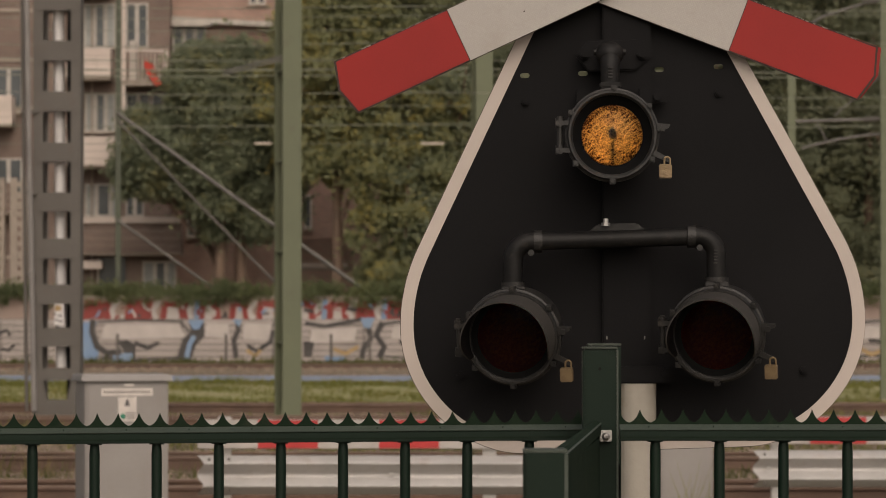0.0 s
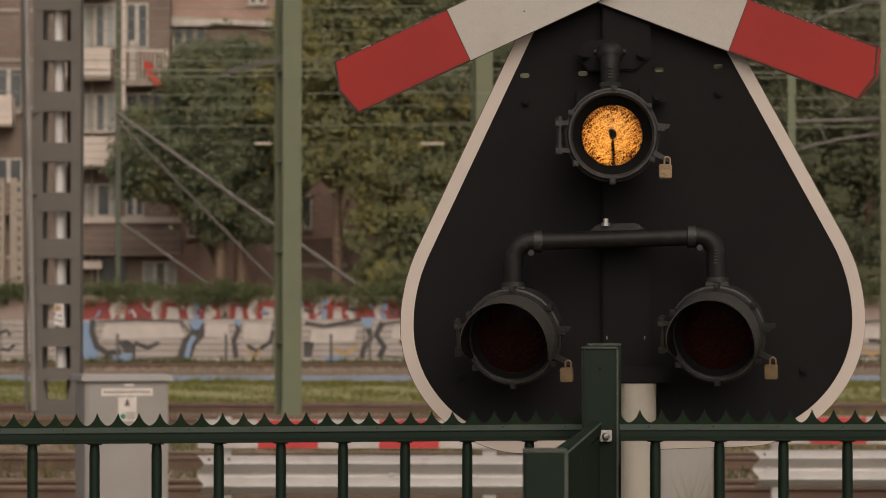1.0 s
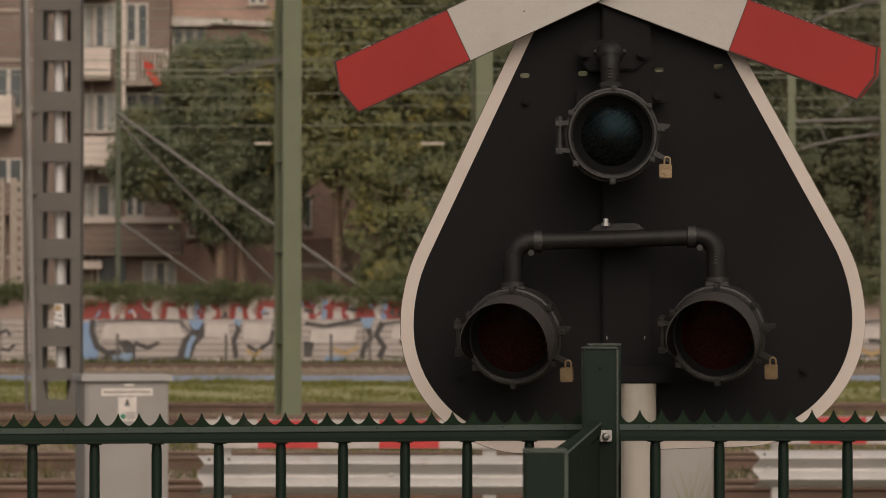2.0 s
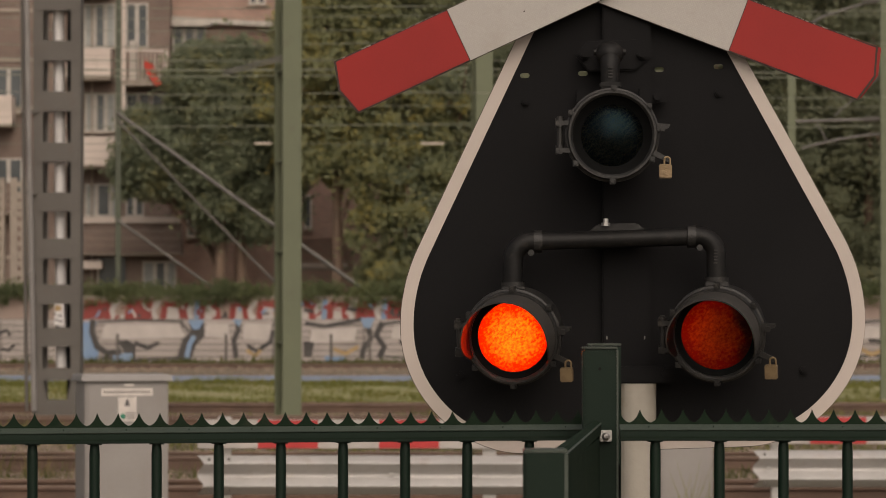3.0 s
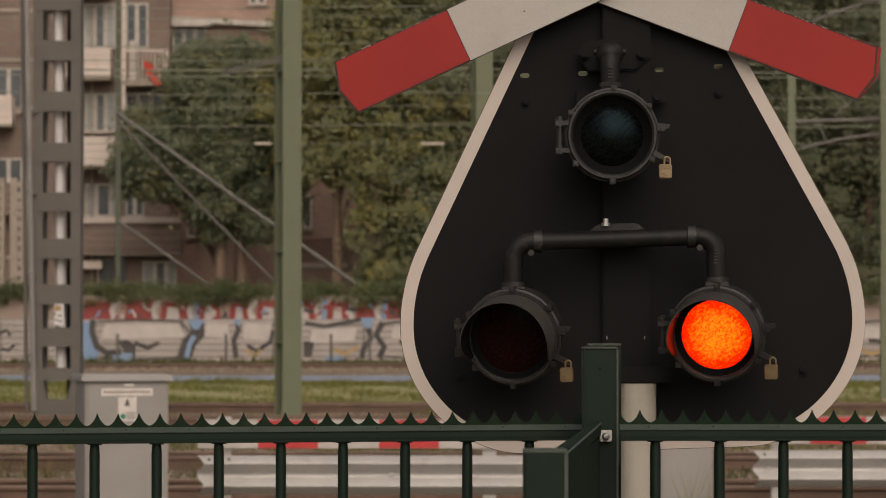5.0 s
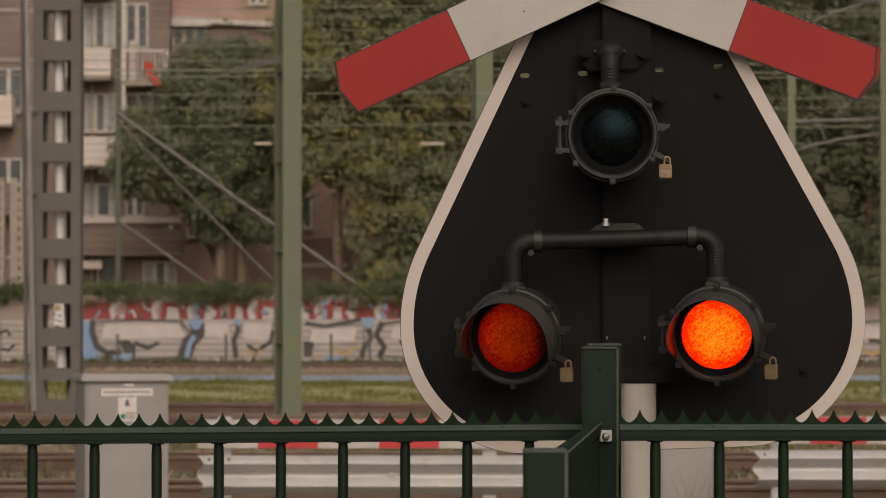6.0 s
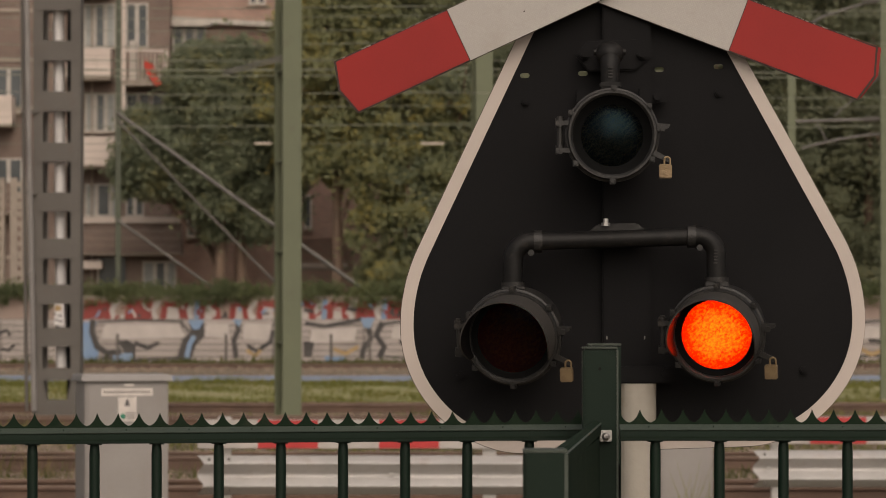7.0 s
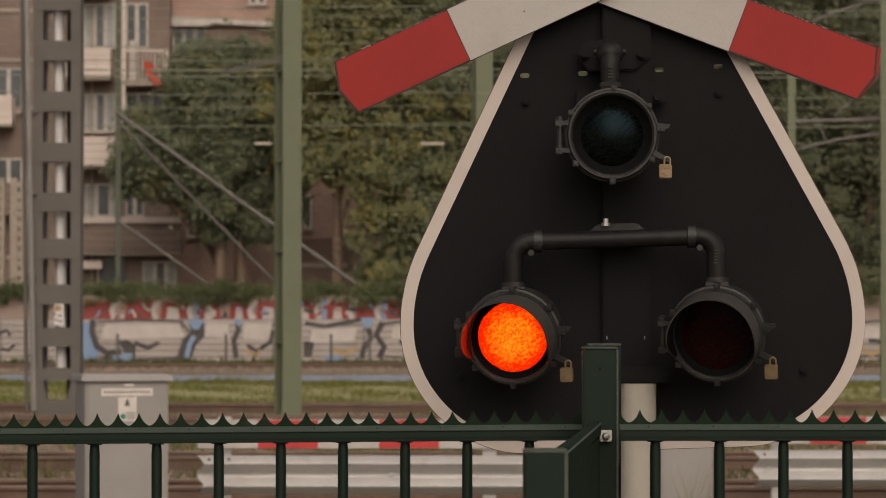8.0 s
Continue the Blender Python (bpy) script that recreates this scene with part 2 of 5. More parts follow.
M_MASTLIGHT = mat("pale_galvanised_flange", (0.25, 0.232, 0.22), rough=0.6, scale=2)
M_PALE = mat("pale_lit_face_and_tag", (0.68, 0.65, 0.64), rough=0.6, scale=2)
# Pale green puts the haze before the wires into their colour.
M_WIRE = mat("haze_pale_copper_wire", (0.24, 0.245, 0.19), rough=0.6, scale=2)
M_STAY = mat("grey_stay_tube", (0.145, 0.133, 0.122), rough=0.6, scale=3)
M_GROUND = mat("dusty_gravel_ground", (0.20, 0.155, 0.105), (0.13, 0.115, 0.07), rough=0.95, scale=0.35, fine=9, bump=0.8, depth=0.05, stain=(0.07, 0.085, 0.035), stain_amount=0.6)
M_BALLAST = mat("track_ballast", (0.23, 0.175, 0.125), (0.16, 0.12, 0.085), rough=0.95, scale=1.1, fine=16, bump=1.0, depth=0.05)
M_STONE = mat("ballast_stones", (0.25, 0.19, 0.14), (0.17, 0.13, 0.1), rough=0.95, island=True, rand=0.35, bump=0)
M_RAIL = mat("rusty_rail_flank", (0.14, 0.085, 0.06), (0.10, 0.062, 0.046), rough=0.8, scale=3, fine=40)
M_RAILTOP = mat("dull_rail_head", (0.24, 0.18, 0.14), (0.17, 0.12, 0.09), rough=0.5, metal=0.3, scale=3)
M_SLEEPER = mat("old_timber_sleeper", (0.12, 0.085, 0.06), (0.16, 0.12, 0.09), rough=0.9, scale=6, rand=0.25)
M_TROUGH = mat("blue_grey_cable_duct", (0.22, 0.27, 0.36), (0.2, 0.22, 0.27), rough=0.7, scale=1)
M_GRASS = leaf_mat("rough_grass", (0.15, 0.165, 0.045), (0.235, 0.235, 0.07), (0.34, 0.28, 0.11))
M_WEED = leaf_mat("weeds", (0.05, 0.07, 0.02), (0.11, 0.12, 0.04), (0.26, 0.2, 0.09))
# Tree leaf tones are raised to stand in for haze and lifted shade.
M_LEAF = leaf_mat("leaves", (0.205, 0.24, 0.165), (0.275, 0.30, 0.20), (0.37, 0.335, 0.155))
M_LEAFD = leaf_mat("dark_leaves", (0.18, 0.205, 0.14), (0.245, 0.255, 0.165), (0.3, 0.285, 0.16))
M_LEAFY = leaf_mat("yellowing_leaves", (0.22, 0.25, 0.155), (0.335, 0.34, 0.185), (0.60, 0.47, 0.14))
M_IVY = leaf_mat("ivy", (0.125, 0.15, 0.08), (0.19, 0.215, 0.11), (0.23, 0.235, 0.11))
M_BARK = mat("bark", (0.21, 0.14, 0.10), (0.15, 0.105, 0.08), rough=0.95, scale=3, fine=20, bump=0.6, depth=0.03)
M_BACK = mat("distant_woods", (0.10, 0.105, 0.06), (0.075, 0.08, 0.045), rough=1.0, scale=0.15, fine=1.2, bump=0)
M_BRICK = brick_mat("brown_brick", (0.20, 0.135, 0.11), (0.165, 0.113, 0.094), (0.24, 0.2, 0.17))
M_BRICKR = brick_mat("red_brown_brick", (0.385, 0.235, 0.188), (0.315, 0.195, 0.16), (0.27, 0.22, 0.18))
M_CREAM = mat("cream_balcony_panel", (0.62, 0.53, 0.47), (0.54, 0.45, 0.40), rough=0.7, scale=1.2, stain=(0.35, 0.28, 0.23), stain_amount=0.4)
M_SLAB = mat("stained_concrete", (0.36, 0.30, 0.25), (0.28, 0.235, 0.195), rough=0.85, scale=1.3, stain=(0.16, 0.13, 0.11), stain_amount=0.5)
M_FRAME = mat("white_window_frame", (0.52, 0.47, 0.42), rough=0.6, scale=3)
M_GLASS = mat("dull_window_glass", (0.05, 0.06, 0.065), (0.11, 0.12, 0.125), rough=0.12, scale=0.8, bump=0)
M_CURTAIN = mat("net_curtain", (0.35, 0.36, 0.34), (0.26, 0.27, 0.26), rough=0.9, scale=2)
M_FLAG = mat("red_cloth", (0.55, 0.06, 0.04), rough=0.8)
M_WALL = mat("sprayed_concrete_wall", (0.40, 0.35, 0.325), (0.30, 0.265, 0.243), rough=0.85, scale=0.8, fine=14, stain=(0.27, 0.24, 0.18), stain_amount=0.5)
M_WALLTOP = mat("painted_brick_wall", (0.34, 0.26, 0.22), (0.28, 0.2, 0.17), rough=0.9, scale=0.8, fine=14)
M_SPRAY_R = mat("red_spray_paint", (0.29, 0.038, 0.03), (0.21, 0.04, 0.034), rough=0.6, scale=2)
M_SPRAY_B = mat("blue_spray_paint", (0.16, 0.25, 0.40), (0.2, 0.28, 0.38), rough=0.6, scale=2)
M_SPRAY_K = mat("black_spray_paint", (0.035, 0.031, 0.03), (0.07, 0.062, 0.058), rough=0.6, scale=2)
M_SPRAY_W = mat("white_spray_paint", (0.49, 0.44, 0.41), (0.40, 0.355, 0.33), rough=0.6, scale=2)
M_SPRAY_Y = mat("ochre_spray_paint", (0.40, 0.27, 0.13), rough=0.6, scale=2)
M_REFLECTOR = mat("bright_reflector", (0.85, 0.85, 0.85), rough=0.4, bump=0)
M_SHUTTER = mat("black_slide_and_lens_mount", (0.004, 0.004, 0.004), rough=0.8, bump=0, spec=0.1)
M_LENS_Y = lens_mat("amber_lens", (0.035, 0.010, 0.0015), (0.95, 0.66, 0.25), 0.42, (0.05, 0.06, 0.06), rim=0.0595, streak=0.24, bias=-0.22, grain=340.0, fall=(0.22, -0.14))
M_LENS_R = lens_mat("red_lens", (0.62, 0.009, 0.002), (1.0, 0.128, 0.012), -0.35, (0.24, 0.055, 0.045), 0.069, 0.24)
M_BULB_Y = glow_mat("amber_bulb", (1.0, 0.56, 0.27), 82.0)
M_BULB_R = glow_mat("red_bulb", (1.0, 0.66, 0.5), 92.0)


# ---- mesh tools ----
from mathutils.geometry import delaunay_2d_cdt


def part(name, bm, material, parent=None, label="", m=None, smooth=False, bevel=0.0):
    """One mesh object out of bm, under parent, at the pose m in the parent's space."""
    if bevel:
        bmesh.ops.bevel(bm, geom=bm.edges[:], offset=bevel, segments=2, affect="EDGES", clamp_overlap=True)
    me = bpy.data.meshes.new(name)
    bm.to_mesh(me)
    bm.free()
    if smooth:
        for p in me.polygons:
            p.use_smooth = True
        me.set_sharp_from_angle(angle=radians(35))
    me.materials.append(material)
    ob = new(name, me)
    if parent is not None:
        ob.parent = parent
    if m is not None:
        ob.matrix_basis = m
    if label:
        ob["label"] = label
    return ob


def box(bm, x0, x1, y0, y1, z0, z1):
    v = [bm.verts.new(c) for c in ((x0, y0, z0), (x1, y0, z0), (x1, y1, z0), (x0, y1, z0), (x0, y0, z1), (x1, y0, z1), (x1, y1, z1), (x0, y1, z1))]
    for f in ((3, 2, 1, 0), (4, 5, 6, 7), (0, 1, 5, 4), (1, 2, 6, 5), (2, 3, 7, 6), (3, 0, 4, 7)):
        bm.faces.new([v[i] for i in f])
    return bm


def boxed(*a):
    return box(bmesh.new(), *a)


def rod(bm, p0, p1, r0, r1=None, seg=14):
    """A closed round bar from p0 to p1."""
    p0, p1 = Vector(p0), Vector(p1)
    r1 = r0 if r1 is None else r1
    q = (p1 - p0).to_track_quat("Z", "Y")
    rings = []
    for p, r in ((p0, r0), (p1, r1)):
        rings.append([bm.verts.new(p + q @ Vector((math.cos(a) * r, math.sin(a) * r, 0))) for a in [2 * math.pi * i / seg for i in range(seg)]])
    for i in range(seg):
        j = (i + 1) % seg
        bm.faces.new((rings[0][i], rings[0][j], rings[1][j], rings[1][i]))
    bm.faces.new(rings[0][::-1])
    bm.faces.new(rings[1])
    return bm


def bent(bm, pts, r, seg=14):
    """A closed round tube along the points."""
    pts = [Vector(p) for p in pts]
    rings = []
    up = None
    for i, p in enumerate(pts):
        d = (pts[min(i + 1, len(pts) - 1)] - pts[max(i - 1, 0)]).normalized()
        if up is None:
            up = d.orthogonal().normalized()
        up = (up - d * up.dot(d)).normalized()
        side = d.cross(up)
        rings.append([bm.verts.new(p + (up * math.cos(a) + side * math.sin(a)) * r) for a in [2 * math.pi * k / seg for k in range(seg)]])
    for a, b in zip(rings, rings[1:]):
        for i in range(seg):
            j = (i + 1) % seg
            bm.faces.new((a[i], a[j], b[j], b[i]))
    bm.faces.new(rings[0][::-1])
    bm.faces.new(rings[-1])
    return bm


def lathe(bm, profile, seg=56, closed=True):
    """A body of revolution about the y axis; profile: (radius, y)."""
    rings = []
    for r, y in profile:
        if r < 1e-6:
            rings.append([bm.verts.new((0, y, 0))])
        else:
            rings.append([bm.verts.new((r * math.sin(a), y, r * math.cos(a))) for a in [2 * math.pi * i / seg for i in range(seg)]])
    pairs = list(zip(rings, rings[1:])) + ([(rings[-1], rings[0])] if closed else [])
    for a, b in pairs:
        for i in range(seg):
            j = (i + 1) % seg
            if len(a) == 1 and len(b) == 1:
                continue
            if len(a) == 1:
                bm.faces.new((a[0], b[j], b[i]))
            elif len(b) == 1:
                bm.faces.new((a[i], a[j], b[0]))
            else:
                bm.faces.new((a[i], a[j], b[j], b[i]))
    bmesh.ops.recalc_face_normals(bm, faces=bm.faces[:])
    return bm


def plate(bm, outline, y0, y1, holes=()):
    """A flat plate in the xz plane between y0 (front) and y1, with holes right through."""
    edges = []
    for loop in (outline, *holes):
        vs = [bm.verts.new((x, y0, z)) for x, z in loop]
        edges += [bm.edges.new((a, b)) for a, b in zip(vs, vs[1:] + vs[:1])]
    if holes:
        flat = [Vector(p) for loop in (outline, *holes) for p in loop]
        links, k = [], 0
        for loop in (outline, *holes):
            links += [(k + i, k + (i + 1) % len(loop)) for i in range(len(loop))]
            k += len(loop)
        pv, _, pf, *_ = delaunay_2d_cdt(flat, links, [], 1, 1e-6)
        bm.clear()
        vs = [bm.verts.new((p.x, y0, p.y)) for p in pv]
        mids = [Vector((sum(p[0] for p in h) / len(h), sum(p[1] for p in h) / len(h))) for h in holes]
        for f in pf:
            c = sum((pv[i] for i in f), Vector((0, 0))) / len(f)
            if all(abs(c.x - q.x) > 0.0092 or abs(c.y - q.y) > 0.0049 for q in mids):
                bm.faces.new([vs[i] for i in f])
    else:
        bm.faces.new(bm.verts[:] if len(bm.verts) == len(outline) else vs)
    faces = bm.faces[:]
    r = bmesh.ops.extrude_face_region(bm, geom=faces)
    for v in [g for g in r["geom"] if isinstance(g, bmesh.types.BMVert)]:
        v.co.y = y1
    bmesh.ops.recalc_face_normals(bm, faces=bm.faces[:])
    return bm


def arc(cx, cz, r, a0, a1, n):
    return [(cx + r * math.cos(radians(a0 + (a1 - a0) * i / n)), cz + r * math.sin(radians(a0 + (a1 - a0) * i / n))) for i in range(n + 1)]


def ribbon(pts, w):
    """The outline of a brush stroke of width w along the points."""
    left, right = [], []
    for i, (x, z) in enumerate(pts):
        x0, z0 = pts[max(i - 1, 0)]
        x1, z1 = pts[min(i + 1, len(pts) - 1)]
        n = math.hypot(x1 - x0, z1 - z0) or 1
        dx, dz = -(z1 - z0) / n * w / 2, (x1 - x0) / n * w / 2
        left.append((x + dx, z + dz))
        right.append((x - dx, z - dz))
    return left + right[::-1]


def thing(name, label, category, at=(0, 0, 0), group="", kind=""):
    ob = new(name)
    ob.location = at
    return tagged(ob, label, category, group, kind)


# ---- ground and tracks ----
bm = bmesh.new()
bmesh.ops.create_grid(bm, x_segments=60, y_segments=60, size=900)
tagged(part("ground", bm, M_GROUND), "dusty gravel ground with weeds", "ground", kind="structure")


def soft_strip(name, y0, y1, z, material, label, seed):
    """A low uneven bank across the view."""
    rng = random.Random(seed)
    bm = bmesh.new()
    nx, ny = 70, 6
    rows = []
    for j in range(ny + 1):
        v = j / ny
        h = math.sin(v * math.pi) ** 0.5 * z if 0 < v < 1 else -0.02
        rows.append([bm.verts.new((-42 + 84 * i / nx, y0 + (y1 - y0) * v + rng.uniform(-0.2, 0.2) * (0 < v < 1), h * rng.uniform(0.75, 1.1))) for i in range(nx + 1)])
    for a, b in zip(rows, rows[1:]):
        for i in range(nx):
            bm.faces.new((a[i], a[i + 1], b[i + 1], b[i]))
    return tagged(part(name, bm, material, smooth=True), label, name.replace("_", " "), kind="structure")


def blades(name, x0, x1, y0, y1, count, h0, h1, w, material, label, category, seed, base=0.0, top=None):
    """Grass or weeds: bent triangular blades standing on the ground."""
    r = np.random.RandomState(seed)
    x, y = r.uniform(x0, x1, count), r.uniform(y0, y1, count)
    clump = np.sin(x * 1.7 + y * 0.6) * np.sin(x * 0.53 + 1.3) * 0.5 + 0.6
    h = (h0 + (h1 - h0) * r.rand(count) ** 2) * np.clip(clump, 0.25, 1.2)
    a = r.uniform(0, math.pi, count)
    lean = r.normal(0, 0.35, (count, 2)) * h[:, None]
    z = np.full(count, base)
    dx, dy = np.cos(a) * w, np.sin(a) * w
    v = np.empty((count, 3, 3))
    v[:, 0] = np.stack([x - dx, y - dy, z], 1)
    v[:, 1] = np.stack([x + dx, y + dy, z], 1)
    v[:, 2] = np.stack([x + lean[:, 0], y + lean[:, 1], z + h], 1)
    me = bpy.data.meshes.new(name)
    me.from_pydata(v.reshape(-1, 3).tolist(), [], np.arange(count * 3).reshape(-1, 3).tolist())
    me.materials.append(material)
    return tagged(new(name, me), label, category, kind="stuff")


def rail_profile(bm, x0, x1, y, z, head=False):
    prof = [(-.07, 0), (.07, 0), (.07, .012), (.012, .03), (.012, .115), (.036, .125), (.036, .15), (-.036, .15), (-.036, .125), (-.012, .115), (-.012, .03), (-.07, .012)]
    if head:
        prof = [(-.03, .1505), (.03, .1505), (.026, .156), (-.026, .156)]
    a = [bm.verts.new((x0, y + p, z + q)) for p, q in prof]
    b = [bm.verts.new((x1, y + p, z + q)) for p, q in prof]
    for i in range(len(prof)):
        j = (i + 1) % len(prof)
        bm.faces.new((a[i], a[j], b[j], b[i]))
    bm.faces.new(a)
    bm.faces.new(b[::-1])
    bmesh.ops.recalc_face_normals(bm, faces=bm.faces[:])
    return bm


def track(y, span, z=0.012):
    """A straight track across the view: ballast, sleepers, two rails."""
    t = thing("railway_track", "rusty railway track on tan ballast", "railway track", (0, y, 0), "railway tracks")
    bm = bmesh.new()
    n = 60
    rows = []
    for v, h in ((-2.1, -0.02), (-1.5, z), (1.5, z), (2.1, -0.02)):
        rows.append([bm.verts.new((-span + 2 * span * i / n, v, h)) for i in range(n + 1)])
    for a, b in zip(rows, rows[1:]):
        for i in range(n):
            bm.faces.new((a[i], a[i + 1], b[i + 1], b[i]))
    part("ballast_bed", bm, M_BALLAST, t, "tan stone ballast")
    for s in (-0.7525, 0.7525):
        r = part("rail", rail_profile(bmesh.new(), -span, span, s, z + 0.01), M_RAIL, t, "rust-brown steel rail")
        part("rail_head", rail_profile(bmesh.new(), -span, span, s, z + 0.01, True), M_RAILTOP, r, "worn rail head")
    me = None
    k = int(span / 0.65)
    for i in range(-k, k + 1):
        m = pose(i * 0.65, 0, 0)
        if me is None:
            ob = part("sleeper", boxed(-.12, .12, -1.25, 1.25, z - 0.1, z + 0.014), M_SLEEPER, t, m=m, bevel=0.012)
            me = ob.data
        else:
            ob = new("sleeper", me)
            ob.parent, ob.matrix_basis = t, m
    return t


for ty, sp in ((35.2, 9), (42.5, 10), (58.3, 13), (67.2, 15), (123.0, 26)):
    track(ty, sp)
soft_strip("grass_verge", 71, 96, 0.10, mat("verge_turf", (0.26, 0.26, 0.10), (0.3, 0.26, 0.13), rough=1.0, scale=0.6, fine=8), "rough green grass verge between the tracks", 3)
soft_strip("gravel_bank", 104, 119, 0.08, M_GROUND, "pale gravel bank below the wall", 4)
bm = boxed(-24, 24, -.15, .15, -.02, 0.14)
tagged(part("cable_duct", bm, M_TROUGH, m=pose(0, 101, 0), bevel=0.02), "long blue-grey cable duct along the tracks", "cable duct")

blades("grass", -13, 13, 70.5, 97, 42000, 0.05, 0.2, 0.02, M_GRASS, "rough grass on the verge", "grass", 11, 0.06)
blades("weeds", -10, 10, 43, 70, 24000, 0.04, 0.24, 0.012, M_WEED, "dry weeds among the ballast", "weeds", 12, 0.0)
blades("weeds", -9, 9, 37.0, 46, 9000, 0.06, 0.34, 0.010, M_WEED, "dry weeds among the ballast", "weeds", 13, 0.0)
blades("grass", -9, 9, 44.5, 56, 12000, 0.05, 0.26, 0.012, M_GRASS, "rough grass between the tracks", "grass", 16, 0.0)
blades("grass", -10, 10, 60.2, 65.2, 9000, 0.05, 0.2, 0.014, M_GRASS, "rough grass between the tracks", "grass", 17, 0.0)
blades("weeds", -20, 18, 125, 144, 9000, 0.08, 0.4, 0.04, M_WEED, "tall weeds at the foot of the wall", "weeds", 14, 0.0)


def stones(name, x0, x1, y0, y1, count, z, size, seed):
    r = np.random.RandomState(seed)
    base = np.array([(1, 0, 0), (-1, 0, 0), (0, 1, 0), (0, -1, 0), (0, 0, 1), (0, 0, -1)], float)
    fc = np.array([(0, 2, 4), (2, 1, 4), (1, 3, 4), (3, 0, 4), (2, 0, 5), (1, 2, 5), (3, 1, 5), (0, 3, 5)])
    c = np.stack([r.uniform(x0, x1, count), r.uniform(y0, y1, count), np.full(count, z)], 1)
    s = size * r.uniform(0.5, 1.2, (count, 6, 3))
    v = c[:, None] + base[None] * s + r.normal(0, size * 0.2, (count, 6, 3))
    f = fc[None] + (np.arange(count) * 6)[:, None, None]
    me = bpy.data.meshes.new(name)
    me.from_pydata(v.reshape(-1, 3).tolist(), [], f.reshape(-1, 3).tolist())
    me.materials.append(M_STONE)
    return tagged(new(name, me), "loose tan ballast stones", "gravel", kind="stuff")


stones("ballast_stones", -6, 6, 33, 45, 16000, 0.01, 0.03, 21)
stones("ballast_stones", -7, 7, 47, 56, 9000, 0.01, 0.04, 22)
stones("ballast_stones", -10, 10, 56, 69, 12000, 0.01, 0.045, 23)
stones("ballast_stones", -18, 16, 103, 130, 9000, 0.04, 0.07, 24)


# ---- the level crossing signal ----
signal = thing("level_crossing_signal", "level crossing signal with black pear-shaped board and flashing lamps", "crossing signal", (0.3779, 7.955, 0))
UP = Matrix.Translation((-0.3779, -7.955, 0))      # world poses into the signal's own space
HEAD = UP @ Matrix.Translation((0.3696, 8.0, 1.5857)) @ pose(0, 0, 0, 0, -1.8, 0)


def board_outline(grow):
    """A rounded triangle: two lower circles, one upper, and their tangents."""
    c, r, a, rt = 0.2156, 0.2365 + grow, 27.0, 0.215 + grow
    zt = (c / math.tan(radians(a)) + 0.2365 / math.sin(radians(a))) - 0.215 / math.sin(radians(a))
    e = 0.113    # the flanks swell a little
    cx = c - e
    zt += (e - e * math.cos(radians(a))) / math.sin(radians(a))
    pts = arc(0, zt, rt, a, 180 - a, 24) + arc(-cx, 0, r + e, 180 - a, 180, 10) + arc(-c, 0, r, 180, 270, 18)[1:] + arc(c, 0, r, -90, 0, 18) + arc(cx, 0, r + e, 0, a, 10)[1:]
    return [(x, z * (1 + 0.038 * (z / r) ** 4) if z < 0 else z) for x, z in pts]    # the foot hangs a little lower


def slot(x, z, w=0.0088, r=0.005):
    return arc(x + w / 2, z, r, -90, 90, 6) + arc(x - w / 2, z, r, 90, 270, 6)


SLOTS = [slot(-0.1948, 0.4895), slot(-0.0815, 0.4901), slot(0.0672, 0.4931), slot(0.1828, 0.4950)]
part("board", plate(bmesh.new(), board_outline(-0.0235), -0.002, 0.004, SLOTS), M_BOARD, signal, "matt black board", m=HEAD)
outer, inner = board_outline(0.0), board_outline(-0.025)
bm = bmesh.new()
n = len(outer)
rings = [[bm.verts.new((x, y, z)) for x, z in o] for o, y in ((outer, -0.003), (inner, -0.003), (inner, 0.003), (outer, 0.003))]
for a, b in zip(rings, rings[1:] + rings[:1]):
    for i in range(n):
        j = (i + 1) % n
        bm.faces.new((a[i], a[j], b[j], b[i]))
bmesh.ops.recalc_face_normals(bm, faces=bm.faces[:])
part("border", bm, M_BORDER, signal, "pale reflective border strip", m=HEAD)
part("backing", plate(bmesh.new(), board_outline(0.0012), 0.0045, 0.0065, SLOTS), M_EDGE, signal, "dark edge of the backing sheet", m=HEAD)
for bx, bz in ((-0.1953, 0.4387), (0.1812, 0.4434), (-0.3385, -0.0906), (0.3292, -0.1006)):
    bm = rod(bmesh.new(), (bx, -0.002, bz), (bx, -0.010, bz), 0.0085, seg=6)
    rod(bm, (bx, -0.010, bz), (bx, -0.013, bz), 0.005, seg=10)
    part("board_bolt", bm, M_BOARD, signal, m=HEAD)
# central channel that carries the board, and the post
part("channel", boxed(0.3094, 0.4038, 7.976, 7.997, 1.4727, 2.2803), M_BOARD, signal, "black steel channel", m=UP, bevel=0.003)
bm = bmesh.new()
rod(bm, (0, 0, 0), (0, 0, 1.4699), 0.0347, seg=40)
part("post", bm, M_POST, signal, "chalky white tubular post", smooth=True, m=pose(0, 0, 0))
bm = boxed(0.3397, 0.4449, 7.93, 7.996, 1.4707, 1.5036)
part("clamp", bm, M_BOARD, signal, "black clamp strap", m=UP, bevel=0.003)
for bx in (0.4296,):
    part("clamp_bolt", rod(bmesh.new(), (bx, 7.93, 1.4907), (bx, 7.918, 1.4907), 0.009, seg=6), M_BOARD, signal, m=UP)
bm = lathe(bmesh.new(), [(0.001, 0), (0.11, 0), (0.10, 0.03), (0.04, 0.05), (0.001, 0.05)], 32)
part("base_flange", bm, M_CAST, signal, m=pose(0, 0, 0, 90, 0, 0))

